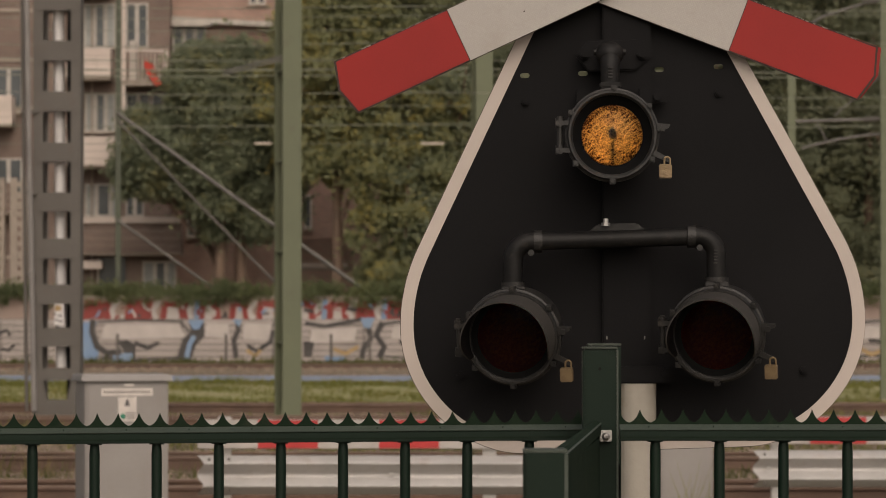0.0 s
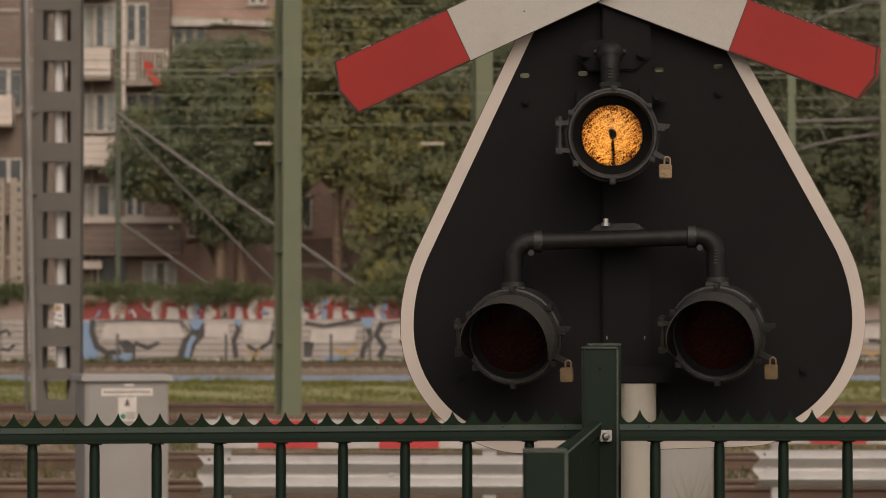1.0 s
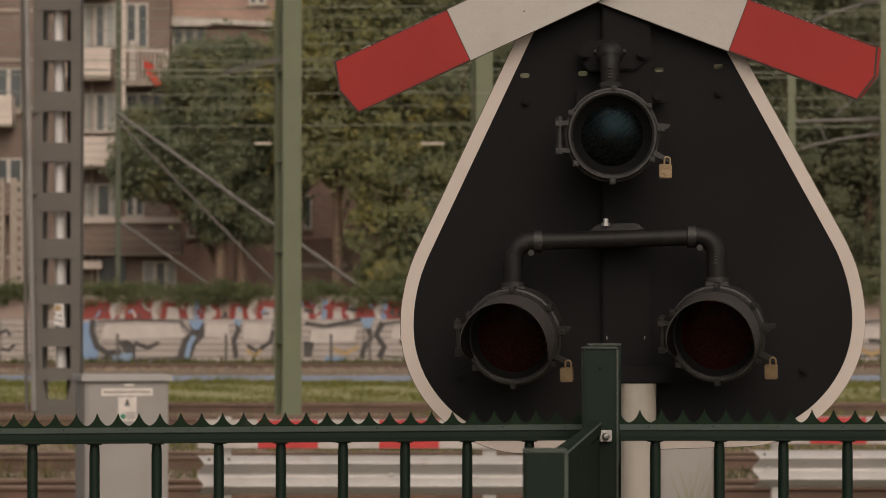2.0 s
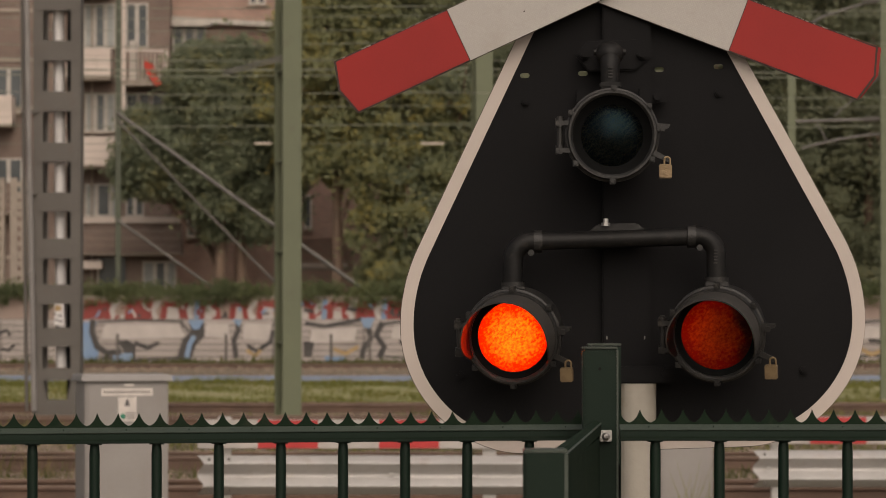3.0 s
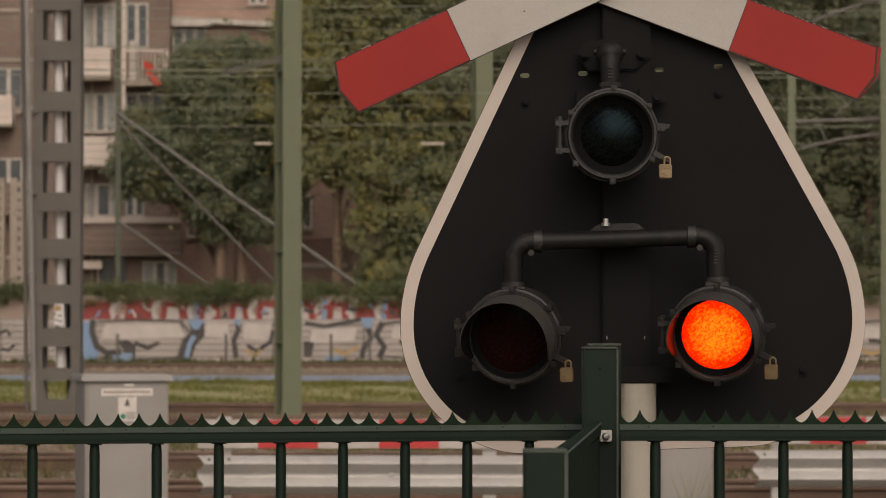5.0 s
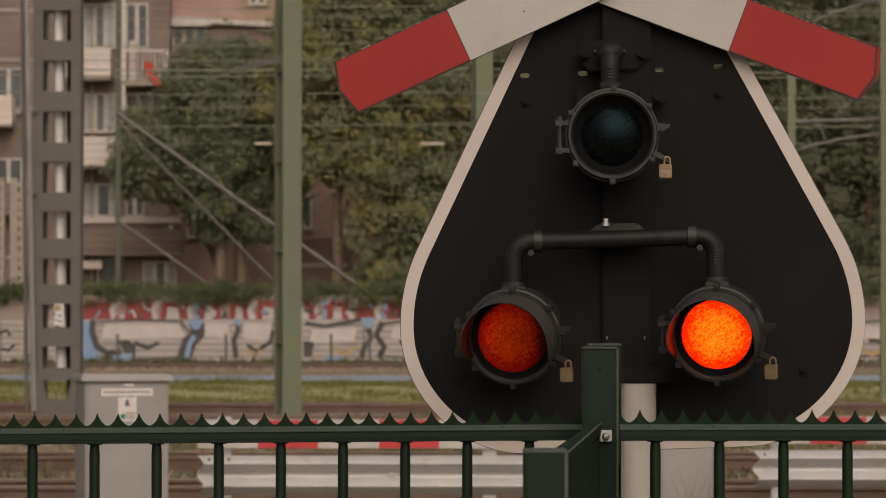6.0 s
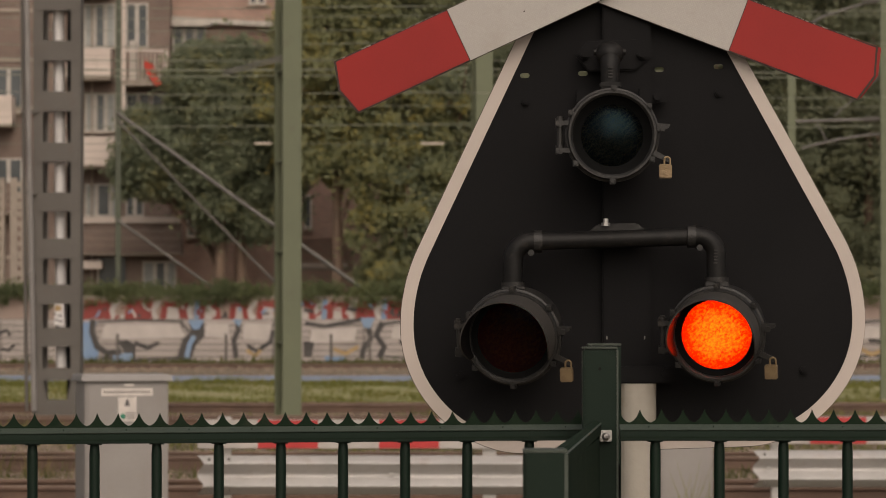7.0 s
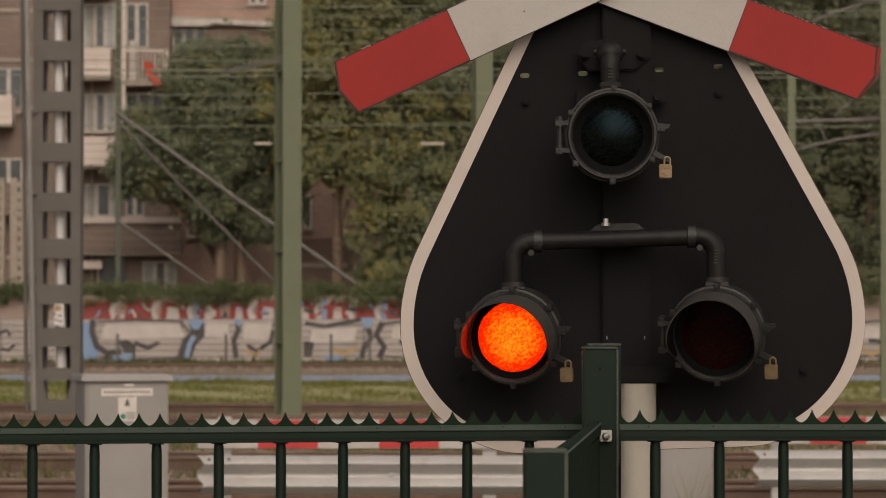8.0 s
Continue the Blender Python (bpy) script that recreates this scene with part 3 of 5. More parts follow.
# cross of two red and white arms
CROSS = UP @ Matrix.Translation((0.2973, 7.95, 2.2684))
for i, (turn, dy) in enumerate(((24.9 - 180, 0.0), (-20.6, 0.014))):
    for s in (0, 180):
        m = CROSS @ Matrix.Translation((0, dy, 0)) @ pose(0, 0, 0, 0, -(turn + s), 0)
        w = 0.0555
        tip = (0.551, 0.579)[i]
        if s == 0:
            core = [(.016 - tip, -w), (-tip, 0), (.016 - tip, w), (tip - .016, w), (tip, 0), (tip - .016, -w)]
            arm = part("cross_arm", plate(bmesh.new(), core, 0.0, 0.006), M_EDGE, signal, "red and white reflective cross arm", m=m)
            part("white_sheet", plate(bmesh.new(), [(-0.294, -w + .0012), (-0.294, w - .0012), (0.294, w - .0012), (0.294, -w + .0012)], -0.0012, 0.0002), M_WHITE, arm, "dirty white reflective sheet")
            for q in (1, -1):
                # pale chips along the weathered upper edge of the sheet
                e = -w if turn < -90 else w
                rc = random.Random(int(turn) + q)
                for kx in range(34):
                    cx = 0.30 + 0.225 * rc.random()
                    cw, ch = rc.uniform(.002, .010), rc.uniform(.0008, .0024)
                    pts = [(q * cx, e - math.copysign(.0004, e)), (q * (cx + cw), e - math.copysign(.0004, e)), (q * (cx + cw * .7), e - math.copysign(.0004 + ch, e)), (q * (cx + cw * .2), e - math.copysign(.0004 + ch * .8, e))]
                    part("paint_chip", plate(bmesh.new(), pts, -.0019, -.0013), M_SLAB, arm)
                red = [(q * 0.2955, -w + .0032), (q * 0.2955, w - .0030), (q * (tip - .0195), w - .0030), (q * (tip - .0042), 0), (q * (tip - .0195), -w + .0032)]
                part("red_sheet", plate(bmesh.new(), red, -0.0012, 0.0002), M_RED, arm, "red reflective sheet")
            if i:
                back = [(tip - .06, -w + .004), (tip - .06, w + .001), (tip - .009, w + .001), (tip + .004, .004), (tip - .011, -w + .007)]
                part("backing_plate", plate(bmesh.new(), back, 0.0065, 0.0085), M_RED, arm, "dull red backing plate")
            for q in (-0.16, 0.16):
                part("rivet", rod(bmesh.new(), (q, -0.0012, 0.012), (q, -0.0022, 0.012), 0.0016, seg=8), M_EDGE, arm)
part("cross_bracket", boxed(-0.03, 0.03, 0.02, 0.09, -0.06, 0.06), M_CAST, signal, m=CROSS, bevel=0.004)

SLIDES = {}


def lamp(key, where, lens_r, lens_y, hooded, lens, bulb, yaw, tilt):
    """A cast lantern: housing, door ring, lens, light bars, added light-blocking slide, hinge, ear and padlock."""
    m = UP @ Matrix.Translation(where) @ pose(0, 0, 0, tilt, 0, yaw)
    R = 0.0898 if hooded else 0.086
    bm = lathe(bmesh.new(), [(0, 0.138), (0.05, 0.138), (0.076, 0.122), (0.083, 0.09), (0.084, 0.0), (0.0795, 0.0), (0.0785, 0.085), (0.07, 0.118), (0, 0.128)], 56, False)
    body = part("lamp_housing", bm, M_CAST, signal, "weathered black cast lamp housing", m=m, smooth=True)
    bm = lathe(bmesh.new(), [(R - 0.010, 0.006), (R - 0.010, -0.010), (R - 0.006, -0.014), (R - 0.002, -0.014), (R, -0.010), (R, -0.004), (R + 0.004, -0.002), (R + 0.004, 0.008), (R, 0.012), (R - 0.002, 0.012)])
    part("door_ring", bm, M_CAST, body, "cast door ring", smooth=True)
    # cone between ring and lens, soot black
    bm = lathe(bmesh.new(), [(R - 0.0065, -0.006), (lens_r + 0.001, lens_y), (lens_r - 0.003, lens_y + 0.002), (lens_r + 0.002, lens_y + 0.006), (R - 0.0085, 0.004)])
    part("lens_mount", bm, M_SHUTTER, body, "black lens mount", smooth=True)
    bulge = 0.006 if hooded else 0.020
    bm = lathe(bmesh.new(), [(lens_r * k / 8, lens_y + 0.001 - bulge * (1 - (k / 8) ** 2)) for k in range(9)], 56, False)
    part("lens", bm, lens, body, "scratched glass lens", smooth=True)
    # glowing bars at the back; an unseen slotted slide is added to block their light
    # Black lining and disc are added, unseen, to keep stray light in.
    part("back_liner", lathe(bmesh.new(), [(0, 0.116), (0.068, 0.112), (0.0775, 0.084), (0.0785, 0.001), (0.0775, 0.001), (0.0765, 0.083), (0.067, 0.110), (0, 0.114)], 40, False), M_INNER, body, "unseen black lining, added to swallow stray light")
    part("bar_backing", lathe(bmesh.new(), [(0, 0.1003), (0.0745, 0.1003), (0.0745, 0.102), (0, 0.102)], 40, False), M_INNER, body, "unseen black disc, added to trap light behind the bars")
    bars, slide = bmesh.new(), bmesh.new()
    for k in range(-2, 3):
        x = k * 0.018
        box(bars, x - 0.0035, x + 0.0035, 0.1000, 0.10004, -math.sqrt(0.044 ** 2 - x * x), math.sqrt(0.044 ** 2 - x * x))
        h = math.sqrt(0.0662 ** 2 - x * x)
        box(slide, x - 0.0048, x + 0.0048, -0.0005, 0.0, -h, h)
    part("light_bars", bars, bulb, body, "glowing light bars")
    for z in (-0.062, 0.062):
        box(slide, -0.012, 0.012, -0.0012, -0.0006, z - 0.002, z + 0.002)
    ob = part("light_block_slide", slide, M_SHUTTER, body, "unseen slotted slide, added to block the lamp light", m=pose(0, 0.0996, 0))
    SLIDES[key] = ob
    # hood: long over the top, cut away below
    if hooded:
        bm = bmesh.new()
        nA, nL = 44, 4
        sheets = []
        for r in (R - 0.0055, R - 0.0082):
            rows = []
            for i in range(nA + 1):
                th = -116 + 232 * i / nA
                ln = 0.100 * (1 - 0.6 * (abs(th) / 116) ** 8)
                rows.append([bm.verts.new(((r + 0.008 * ln * j / nL) * math.sin(radians(th)), 0.001 - (ln + 0.005) * j / nL, (r + 0.008 * ln * j / nL) * math.cos(radians(th)))) for j in range(nL + 1)])
            sheets.append(rows)
            for p, q in zip(rows, rows[1:]):
                for j in range(nL):
                    bm.faces.new((p[j], p[j + 1], q[j + 1], q[j])).material_index = len(sheets) - 1
        o, s = sheets
        for i in range(nA):
            bm.faces.new((o[i][nL], o[i + 1][nL], s[i + 1][nL], s[i][nL]))
        for i in (0, nA):
            for j in range(nL):
                bm.faces.new((o[i][j], o[i][j + 1], s[i][j + 1], s[i][j]))
        bmesh.ops.recalc_face_normals(bm, faces=bm.faces[:])
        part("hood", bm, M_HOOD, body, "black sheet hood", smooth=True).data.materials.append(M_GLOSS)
    else:
        bm = bmesh.new()
        for k in range(-6, 6):
            ends = [(0.004 * max(0.0, -u), lens_y + 0.0035 - bulge * (1 - u * u), lens_r * u * 0.97) for u in (k / 6, (k + 1) / 6)]
            rod(bm, *ends, 0.0011 if k >= 0 else 0.0016 - 0.0002 * k, seg=8)
        rod(bm, (0, lens_y + 0.0024 - bulge, 0), (0, lens_y + 0.006 - bulge, 0), 0.0078, seg=14)
        part("bulb_holder", bm, M_INNER, body, "dark rod and knob behind the lens")
    # bolts round the ring, hinge, ear, hasp, padlock
    for th in (2, 52, 122, 180, 232, 298):
        c = Vector((math.sin(radians(th)), 0, math.cos(radians(th)))) * (R + 0.003)
        bm = boxed(c.x - .0055, c.x + .0055, -0.014, 0.004, c.z - .0055, c.z + .0055)
        rod(bm, (c.x, -0.014, c.z), (c.x, -0.018, c.z), 0.004, seg=8)
        part("ring_bolt", bm, M_CAST, body, bevel=0.0006)
    bm = bmesh.new()
    hx = -R - 0.014
    for z0 in (-0.034, 0.018):
        box(bm, hx - 0.008, -R + 0.010, -0.008, 0.006, z0, z0 + 0.009)
        rod(bm, (hx, 0, z0 - 0.003), (hx, 0, z0 + 0.014), 0.0085, seg=12)
    rod(bm, (hx, 0, -0.036), (hx, 0, 0.036), 0.0052, seg=12)
    part("hinge", bm, M_CAST, body, "cast hinge", smooth=True)
    bm = plate(bmesh.new(), [(R - 0.004, 0.004), (R + 0.022, 0.014), (R + 0.024, 0.020), (R + 0.003, 0.022), (R - 0.006, 0.024)], -0.010, 0.004)
    rod(bm, (R + 0.010, -0.010, 0.012), (R + 0.010, -0.015, 0.012), 0.006, seg=6)
    part("ear", bm, M_CAST, body, "cast locking ear")
    bm = plate(bmesh.new(), [(R - 0.018, -0.036), (R + 0.020, -0.052), (R + 0.024, -0.047), (R + 0.018, -0.042), (R - 0.008, -0.028)], -0.012, -0.006)
    part("hasp", bm, M_CAST, body, "black hasp")
    px, pz = R + 0.0145, -0.070
    bm = boxed(px - .0120, px + .0120, -0.020, -0.004, pz - .0135, pz + .0135)
    lock = part("padlock", bm, M_BRASS, body, "tarnished brass padlock", bevel=0.0016)
    pts = [(px - .002, -0.012, pz + .012)] + [(px + 0.0035 - 0.0055 * math.cos(t), -0.012, pz + .022 + 0.0055 * math.sin(t)) for t in [math.pi * i / 8 for i in range(9)]] + [(px + .009, -0.012, pz + .012)]
    part("shackle", bent(bmesh.new(), pts, 0.0019, 8), M_BRASS, lock, "dull brass shackle", smooth=True)
    return body


YL = 7.83
lamp("top", (0.3227, YL, 1.9454), 0.0595, 0.012, False, M_LENS_Y, M_BULB_Y, 0, -1)
lamp("left", (0.1328, YL, 1.5601), 0.0690, 0.0, True, M_LENS_R, M_BULB_R, -11.0, 9.5)
lamp("right", (0.5213, YL, 1.5655), 0.0690, 0.0, True, M_LENS_R, M_BULB_R, -11.0, 9.5)

# pipe work that carries the lamps
YP = 7.90


def elbow(cx, cz, r, a0, a1, y, n=10):
    return [(cx + r * math.cos(radians(a0 + (a1 - a0) * i / n)), y, cz + r * math.sin(radians(a0 + (a1 - a0) * i / n))) for i in range(n + 1)]


xa, xb = 0.1347, 0.5257
za, zb = 1.7434, 1.7532
pipe_r = 0.0168
part("cross_pipe", rod(bmesh.new(), (xa + 0.035, YP, za), (xb - 0.035, YP, zb), pipe_r, seg=24), M_CASTD, signal, "black iron cross pipe", m=UP, smooth=True)
for x, z, s, zl in ((xa, za, 1, 1.6521), (xb, zb, -1, 1.6619)):
    e = 0.036
    pts = [(x + s * 0.052, YP, z)] + elbow(x + s * e, z - e, e, 90, 90 + s * 90, YP) + [(x, YP, zl - 0.01)]
    el = part("elbow", bent(bmesh.new(), pts, pipe_r * 1.13, 24), M_CASTD, signal, "cast iron elbow", m=UP, smooth=True)
    part("elbow_collar", rod(bmesh.new(), (x + s * 0.040, YP, z), (x + s * 0.056, YP, z), pipe_r * 1.28, seg=24), M_CAST, el, smooth=True)
    part("elbow_screw", rod(bmesh.new(), (x + s * 0.034, YP - 0.012, z - 0.022), (x + s * 0.034, YP - 0.034, z - 0.022), 0.0062, seg=8), M_CAST, el)
    part("pipe_flange", rod(bmesh.new(), (x, YP, zl + 0.004), (x, YP, zl + 0.013), pipe_r * 1.38, seg=24), M_CAST, el, smooth=True)
    bm = boxed(x - .022, x + .022, YP - 0.02, YP + 0.02, zl - 0.006, zl + 0.005)
    part("flange_plate", bm, M_CAST, el, bevel=0.002)
px, pz = 0.3367, 1.7651
hexa = [(-0.060, -0.008), (-0.038, 0.013), (0.038, 0.015), (0.062, -0.006), (0.030, -0.024), (-0.030, -0.024)]
part("pipe_bracket", plate(bmesh.new(), [(px + x, pz + z) for x, z in hexa], 7.93, 7.976), M_CAST, signal, m=UP, bevel=0.003)
bm = rod(bmesh.new(), (px - 0.023, 7.915, pz + 0.011), (px - 0.023, 7.915, pz + 0.023), 0.005, seg=10)
rod(bm, (px - 0.023, 7.915, pz + 0.009), (px - 0.023, 7.915, pz + 0.015), 0.0085, seg=6)
part("bracket_bolt", bm, M_STEEL, signal, "bright steel bolt", m=UP)
for z in range(5):
    part("thread_ridge", boxed(xb - 0.006, xb + 0.001, YP - 0.0205, YP - 0.016, zb - 0.028 - 0.006 * z, zb - 0.0255 - 0.006 * z), M_CAST, signal, m=UP)
for qx in (0.3178, 0.3912):
    part("small_pin", rod(bmesh.new(), (qx, 7.974, 1.5551), (qx, 7.974, 1.5616), 0.0014, seg=8), M_STEEL, signal, "small bright pin", m=UP)
# upper bracket with its short pipe
ux, uz = 0.3215, 2.1068
hexa = [(-0.066, 0.0), (-0.044, 0.028), (0.056, 0.033), (0.086, 0.0), (0.052, -0.030), (-0.040, -0.032)]
part("upper_bracket", plate(bmesh.new(), [(ux + x, uz + z) for x, z in hexa], 7.966, 7.976), M_BOARD, signal, "black hexagonal bracket plate", m=UP, bevel=0.003)
for dx in (-0.048, 0.064):
    bm = rod(bmesh.new(), (ux + dx, 7.968, uz), (ux + dx, 7.954, uz), 0.010, seg=6)
    rod(bm, (ux + dx, 7.954, uz), (ux + dx, 7.946, uz), 0.0055, seg=10)
    part("bracket_bolt", bm, M_BOARD, signal, m=UP)
pts = [(ux, 7.967, uz)] + [(ux, YP + 0.038 - 0.038 * math.sin(t), uz - 0.032 + 0.032 * math.cos(t) + 0.004) for t in [math.pi / 2 * i / 8 for i in range(9)]] + [(ux, YP - 0.002, 2.0345)]
part("short_pipe", bent(bmesh.new(), pts, 0.0185, 24), M_CASTD, signal, "cast iron pipe", m=UP, smooth=True)
bm = bmesh.new()
bmesh.ops.create_uvsphere(bm, u_segments=24, v_segments=14, radius=1.0, matrix=Matrix.Translation((ux, YP + 0.02, uz - 0.001)) @ Matrix.Diagonal((0.0275, 0.03, 0.0245, 1)))
for sx in (-1, 1):
    rod(bm, (ux + sx * 0.024, YP + 0.02, uz + 0.003), (ux + sx * 0.031, YP + 0.02, uz + 0.003), 0.006, seg=10)
part("pipe_saddle", bm, M_CASTD, signal, m=UP, smooth=True)
for k in range(4):
    part("thread_ridge", boxed(ux - 0.004, ux + 0.004, YP - 0.0245, YP - 0.018, uz - 0.031 - 0.006 * k, uz - 0.0285 - 0.006 * k), M_CAST, signal, m=UP)
bm = boxed(ux - .021, ux + .021, YP - 0.024, YP + 0.024, 2.0377, 2.0497)
part("pipe_foot", bm, M_CASTD, signal, m=UP, bevel=0.003)
for x0, x1, zc in ((0.2586, 0.3046, 2.0252), (0.3792, 0.434, 2.0274)):
    part("strap", boxed(x0, x1, 7.962, 7.978, zc - 0.014, zc + 0.014), M_BOARD, signal, m=UP, bevel=0.002)
part("strap_bolt", rod(bmesh.new(), (0.4148, 7.962, 2.0257), (0.4148, 7.952, 2.0257), 0.008, seg=6), M_BOARD, signal, m=UP)


# ---- the green fence ----
def spiked_strip(length, pitch, z0, valley, tip, start):
    """A strip with sharp scalloped spikes along its top."""
    pts = [(0, z0)]
    x = start
    n = int((length - start) / pitch) + 1
    def scallop(xa, xb):
        out = []
        for i in range(1, 12):
            u = i / 12
            s = abs(2 * u - 1)
            out.append((xa + (xb - xa) * u, valley + (tip - valley) * (0.72 * s ** 1.6 + 0.28 * s ** 5)))
        return out
    pts_top = []
    prev = start - pitch
    for k in range(n + 1):
        cur = start + k * pitch
        pts_top += [p for p in scallop(prev, cur) if 0 < p[0] < length]
        if 0 < cur < length:
            pts_top.append((cur, tip))
        prev = cur
    top = [(0.0, valley)] + pts_top + [(length, valley)]
    return top + [(length, z0), (0.0, z0)]


def fence_panel(x0, x1, y, zr, pitch, first_spike, bar_gap, first_bar, roll, label):
    """zr: the underside of the top rail. Rail, spiked strip, round bars, lower rail."""
    f = thing("metal_fence", label, "fence", (x0, y, 0), "fence panels")
    ln = x1 - x0
    tilt = Matrix.Translation((ln, 0, zr)) @ pose(0, 0, 0, 0, roll, 0) @ Matrix.Translation((-ln, 0, -zr))
    prof = [(-0.020, 0.0), (0.020, 0.0), (0.020, 0.0245), (-0.010, 0.0245), (-0.020, 0.0165)]
    bm = bmesh.new()
    a = [bm.verts.new((0, p, zr + q)) for p, q in prof]
    b = [bm.verts.new((ln, p, zr + q)) for p, q in prof]
    for i in range(5):
        j = (i + 1) % 5
        bm.faces.new((a[i], a[j], b[j], b[i]))
    bm.faces.new(a[::-1])
    bm.faces.new(b)
    bmesh.ops.recalc_face_normals(bm, faces=bm.faces[:])
    part("top_rail", bm, M_GREEN, f, "dark green steel rail", m=tilt, bevel=0.0012)
    out = spiked_strip(ln, pitch, zr + 0.012, zr + 0.0290, zr + 0.0500, first_spike)
    part("spiked_strip", plate(bmesh.new(), out, -0.0105, -0.0085), M_GREEN_TOP, f, "strip of sharp scalloped spikes", m=tilt)
    # sloping cover strip that pinches the spikes, its rivets, and a rolled bead along the rail
    bm = bmesh.new()
    strip = [(-0.0212, 0.0178), (-0.0108, 0.0262), (-0.0108, 0.0246), (-0.0203, 0.0166)]
    a = [bm.verts.new((0, p, zr + q)) for p, q in strip]
    b = [bm.verts.new((ln, p, zr + q)) for p, q in strip]
    for i in range(4):
        j = (i + 1) % 4
        bm.faces.new((a[i], a[j], b[j], b[i]))
    bm.faces.new(a[::-1])
    bm.faces.new(b)
    bmesh.ops.recalc_face_normals(bm, faces=bm.faces[:])
    # The pale colour puts in the sky light that this slope catches.
    cover = part("cover_strip", bm, M_GREEN_LINE, f, "cover strip with sky light put into its pale green", m=tilt)
    x = first_spike + pitch * 0.4
    while x < ln - 0.01:
        part("rivet", rod(bmesh.new(), (x, -0.0155, zr + 0.0215), (x, -0.0176, zr + 0.0232), 0.0011, seg=6), M_GREEN, cover)
        x += pitch * 3
    part("bead", boxed(0, ln, -0.0212, -0.0196, zr + 0.0055, zr + 0.0068), M_GREEN_TOP, f, "rolled bead", m=tilt)
    part("lower_rail", boxed(0, ln, -0.02, 0.02, 0.12, 0.16), M_GREEN, f, m=pose(0, 0, 0), bevel=0.002)
    x = first_bar
    bars = None
    while x < ln - 0.01:
        m = Matrix.Translation((x, 0, math.tan(radians(roll)) * (ln - x) * 1.0))
        if bars is None:
            bm = lathe(bmesh.new(), [(0, 0.10), (0.0086, 0.10), (0.0086, zr - 0.018), (0.0079, zr - 0.006), (0.0072, zr - 0.002), (0.0125, zr - 0.002), (0.0125, zr + 0.001), (0, zr + 0.001)], 18, False)
            bm.transform(Matrix(((1, 0, 0, 0), (0, 0, 1, 0), (0, 1, 0, 0), (0, 0, 0, 1))))
            bmesh.ops.recalc_face_normals(bm, faces=bm.faces[:])
            ob = part("bar", bm, M_GREEN, f, m=m, smooth=True)
            bars = ob.data
        else:
            ob = new("bar", bars)
            ob.parent, ob.matrix_basis = f, m
        x += bar_gap
    return f


PL = 0.034
fence_panel(-0.8604, 0.2294, 6.7, 1.3983, PL, 0.0262, 0.1012, 0.0903, -0.42, "dark green steel fence panel with spiked top")
fence_panel(0.2793, 0.8199, 6.51, 1.4031, PL, 0.0322, 0.1014, 0.0568, 0.0, "dark green steel fence panel beside the post")

post = thing("fence_post", "dark green square steel fence post with flat cap", "fence post", (0.2523, 6.62, 0))
hw = 0.0281
part("shaft", boxed(-hw, hw, -0.03, 0.03, 0, 1.5474), M_GREEN, post, bevel=0.003)
part("cap", boxed(-hw - .001, hw + .001, -0.031, 0.031, 1.5474, 1.551), M_GREEN_LINE, post, "worn flat cap", bevel=0.0015)
# No hole is cut; a black disc gives its inner shade.
part("hole_shade_disc", rod(bmesh.new(), (-0.001, -0.0302, 1.5156), (-0.001, -0.0312, 1.5156), 0.0026, seg=12), M_INNER, post, "small black disc for the shade of a fixing hole")
part("worn_edge", boxed(hw - .0022, hw + .0008, -0.0312, -0.0285, 0.05, 1.546), M_GREEN_LINE, post, "pale worn corner")
part("latch_plate", boxed(hw + .0012, hw + .0042, -0.012, 0.012, 1.30, 1.362), M_INNER, post, "dark latch plate", bevel=0.001)
post2 = thing("fence_post", "dark green steel fence post behind another", "fence post", (0.2645, 6.75, 0))
part("shaft", boxed(-0.0268, 0.0268, -0.03, 0.03, 0, 1.5517), M_GREEN, post2, bevel=0.003)
part("cap", boxed(-.0278, .0278, -0.031, 0.031, 1.5517, 1.5555), M_GREEN_LINE, post2, "worn flat cap", bevel=0.0015)

side = thing("side_rail", "dark green handrail running towards the fence post", "handrail", (0.1356, 5.45, 0))
bm = bmesh.new()
xn0, xn1 = 0.005, 0.0300
xf0, xf1 = 0.1032, 0.1177
v = []
for y, x0, x1, zt in ((0.02, xn0, xn1, 1.4225), (1.135, xf0, xf1, 1.4335)):
    v.append([bm.verts.new(c) for c in ((x0, y, zt - 0.022), (x1, y, zt - 0.022), (x1, y, zt - 0.006), (x1 - 0.008, y, zt), (x0 + 0.006, y, zt), (x0, y, zt - 0.006))])
for i in range(6):
    j = (i + 1) % 6
    bm.faces.new((v[0][i], v[0][j], v[1][j], v[1][i]))
bm.faces.new(v[0][::-1])
bm.faces.new(v[1])
bmesh.ops.recalc_face_normals(bm, faces=bm.faces[:])
part("rail_tube", bm, M_GREEN_TOP, side, "worn green rail")
bm = bmesh.new()
rod(bm, (xn1 - .001, 0.03, 1.4168), (xf1 - .001, 1.135, 1.4278), 0.0016, seg=8)
part("worn_edge", bm, M_GREEN_LINE, side, "pale worn edge of the rail")
part("end_post", boxed(-0.0295, 0.0285, -0.03, 0.03, 0, 1.4234), M_GREEN, side, "square green end post", bevel=0.0035)
part("end_cap", boxed(-0.0302, 0.0292, -0.0307, 0.031, 1.4190, 1.4245), M_GREEN_LINE, side, "pale worn cap edge", bevel=0.0015)
part("worn_edge", boxed(0.0245, 0.0294, -0.0309, -0.027, 0.05, 1.4185), M_GREEN_LINE, side, "pale worn corner")
bm = bmesh.new()
vv = [bm.verts.new(c) for c in ((0.012, 0.03, 0.2), (0.028, 0.03, 0.2), (0.115, 1.13, 0.2), (0.100, 1.13, 0.2))]
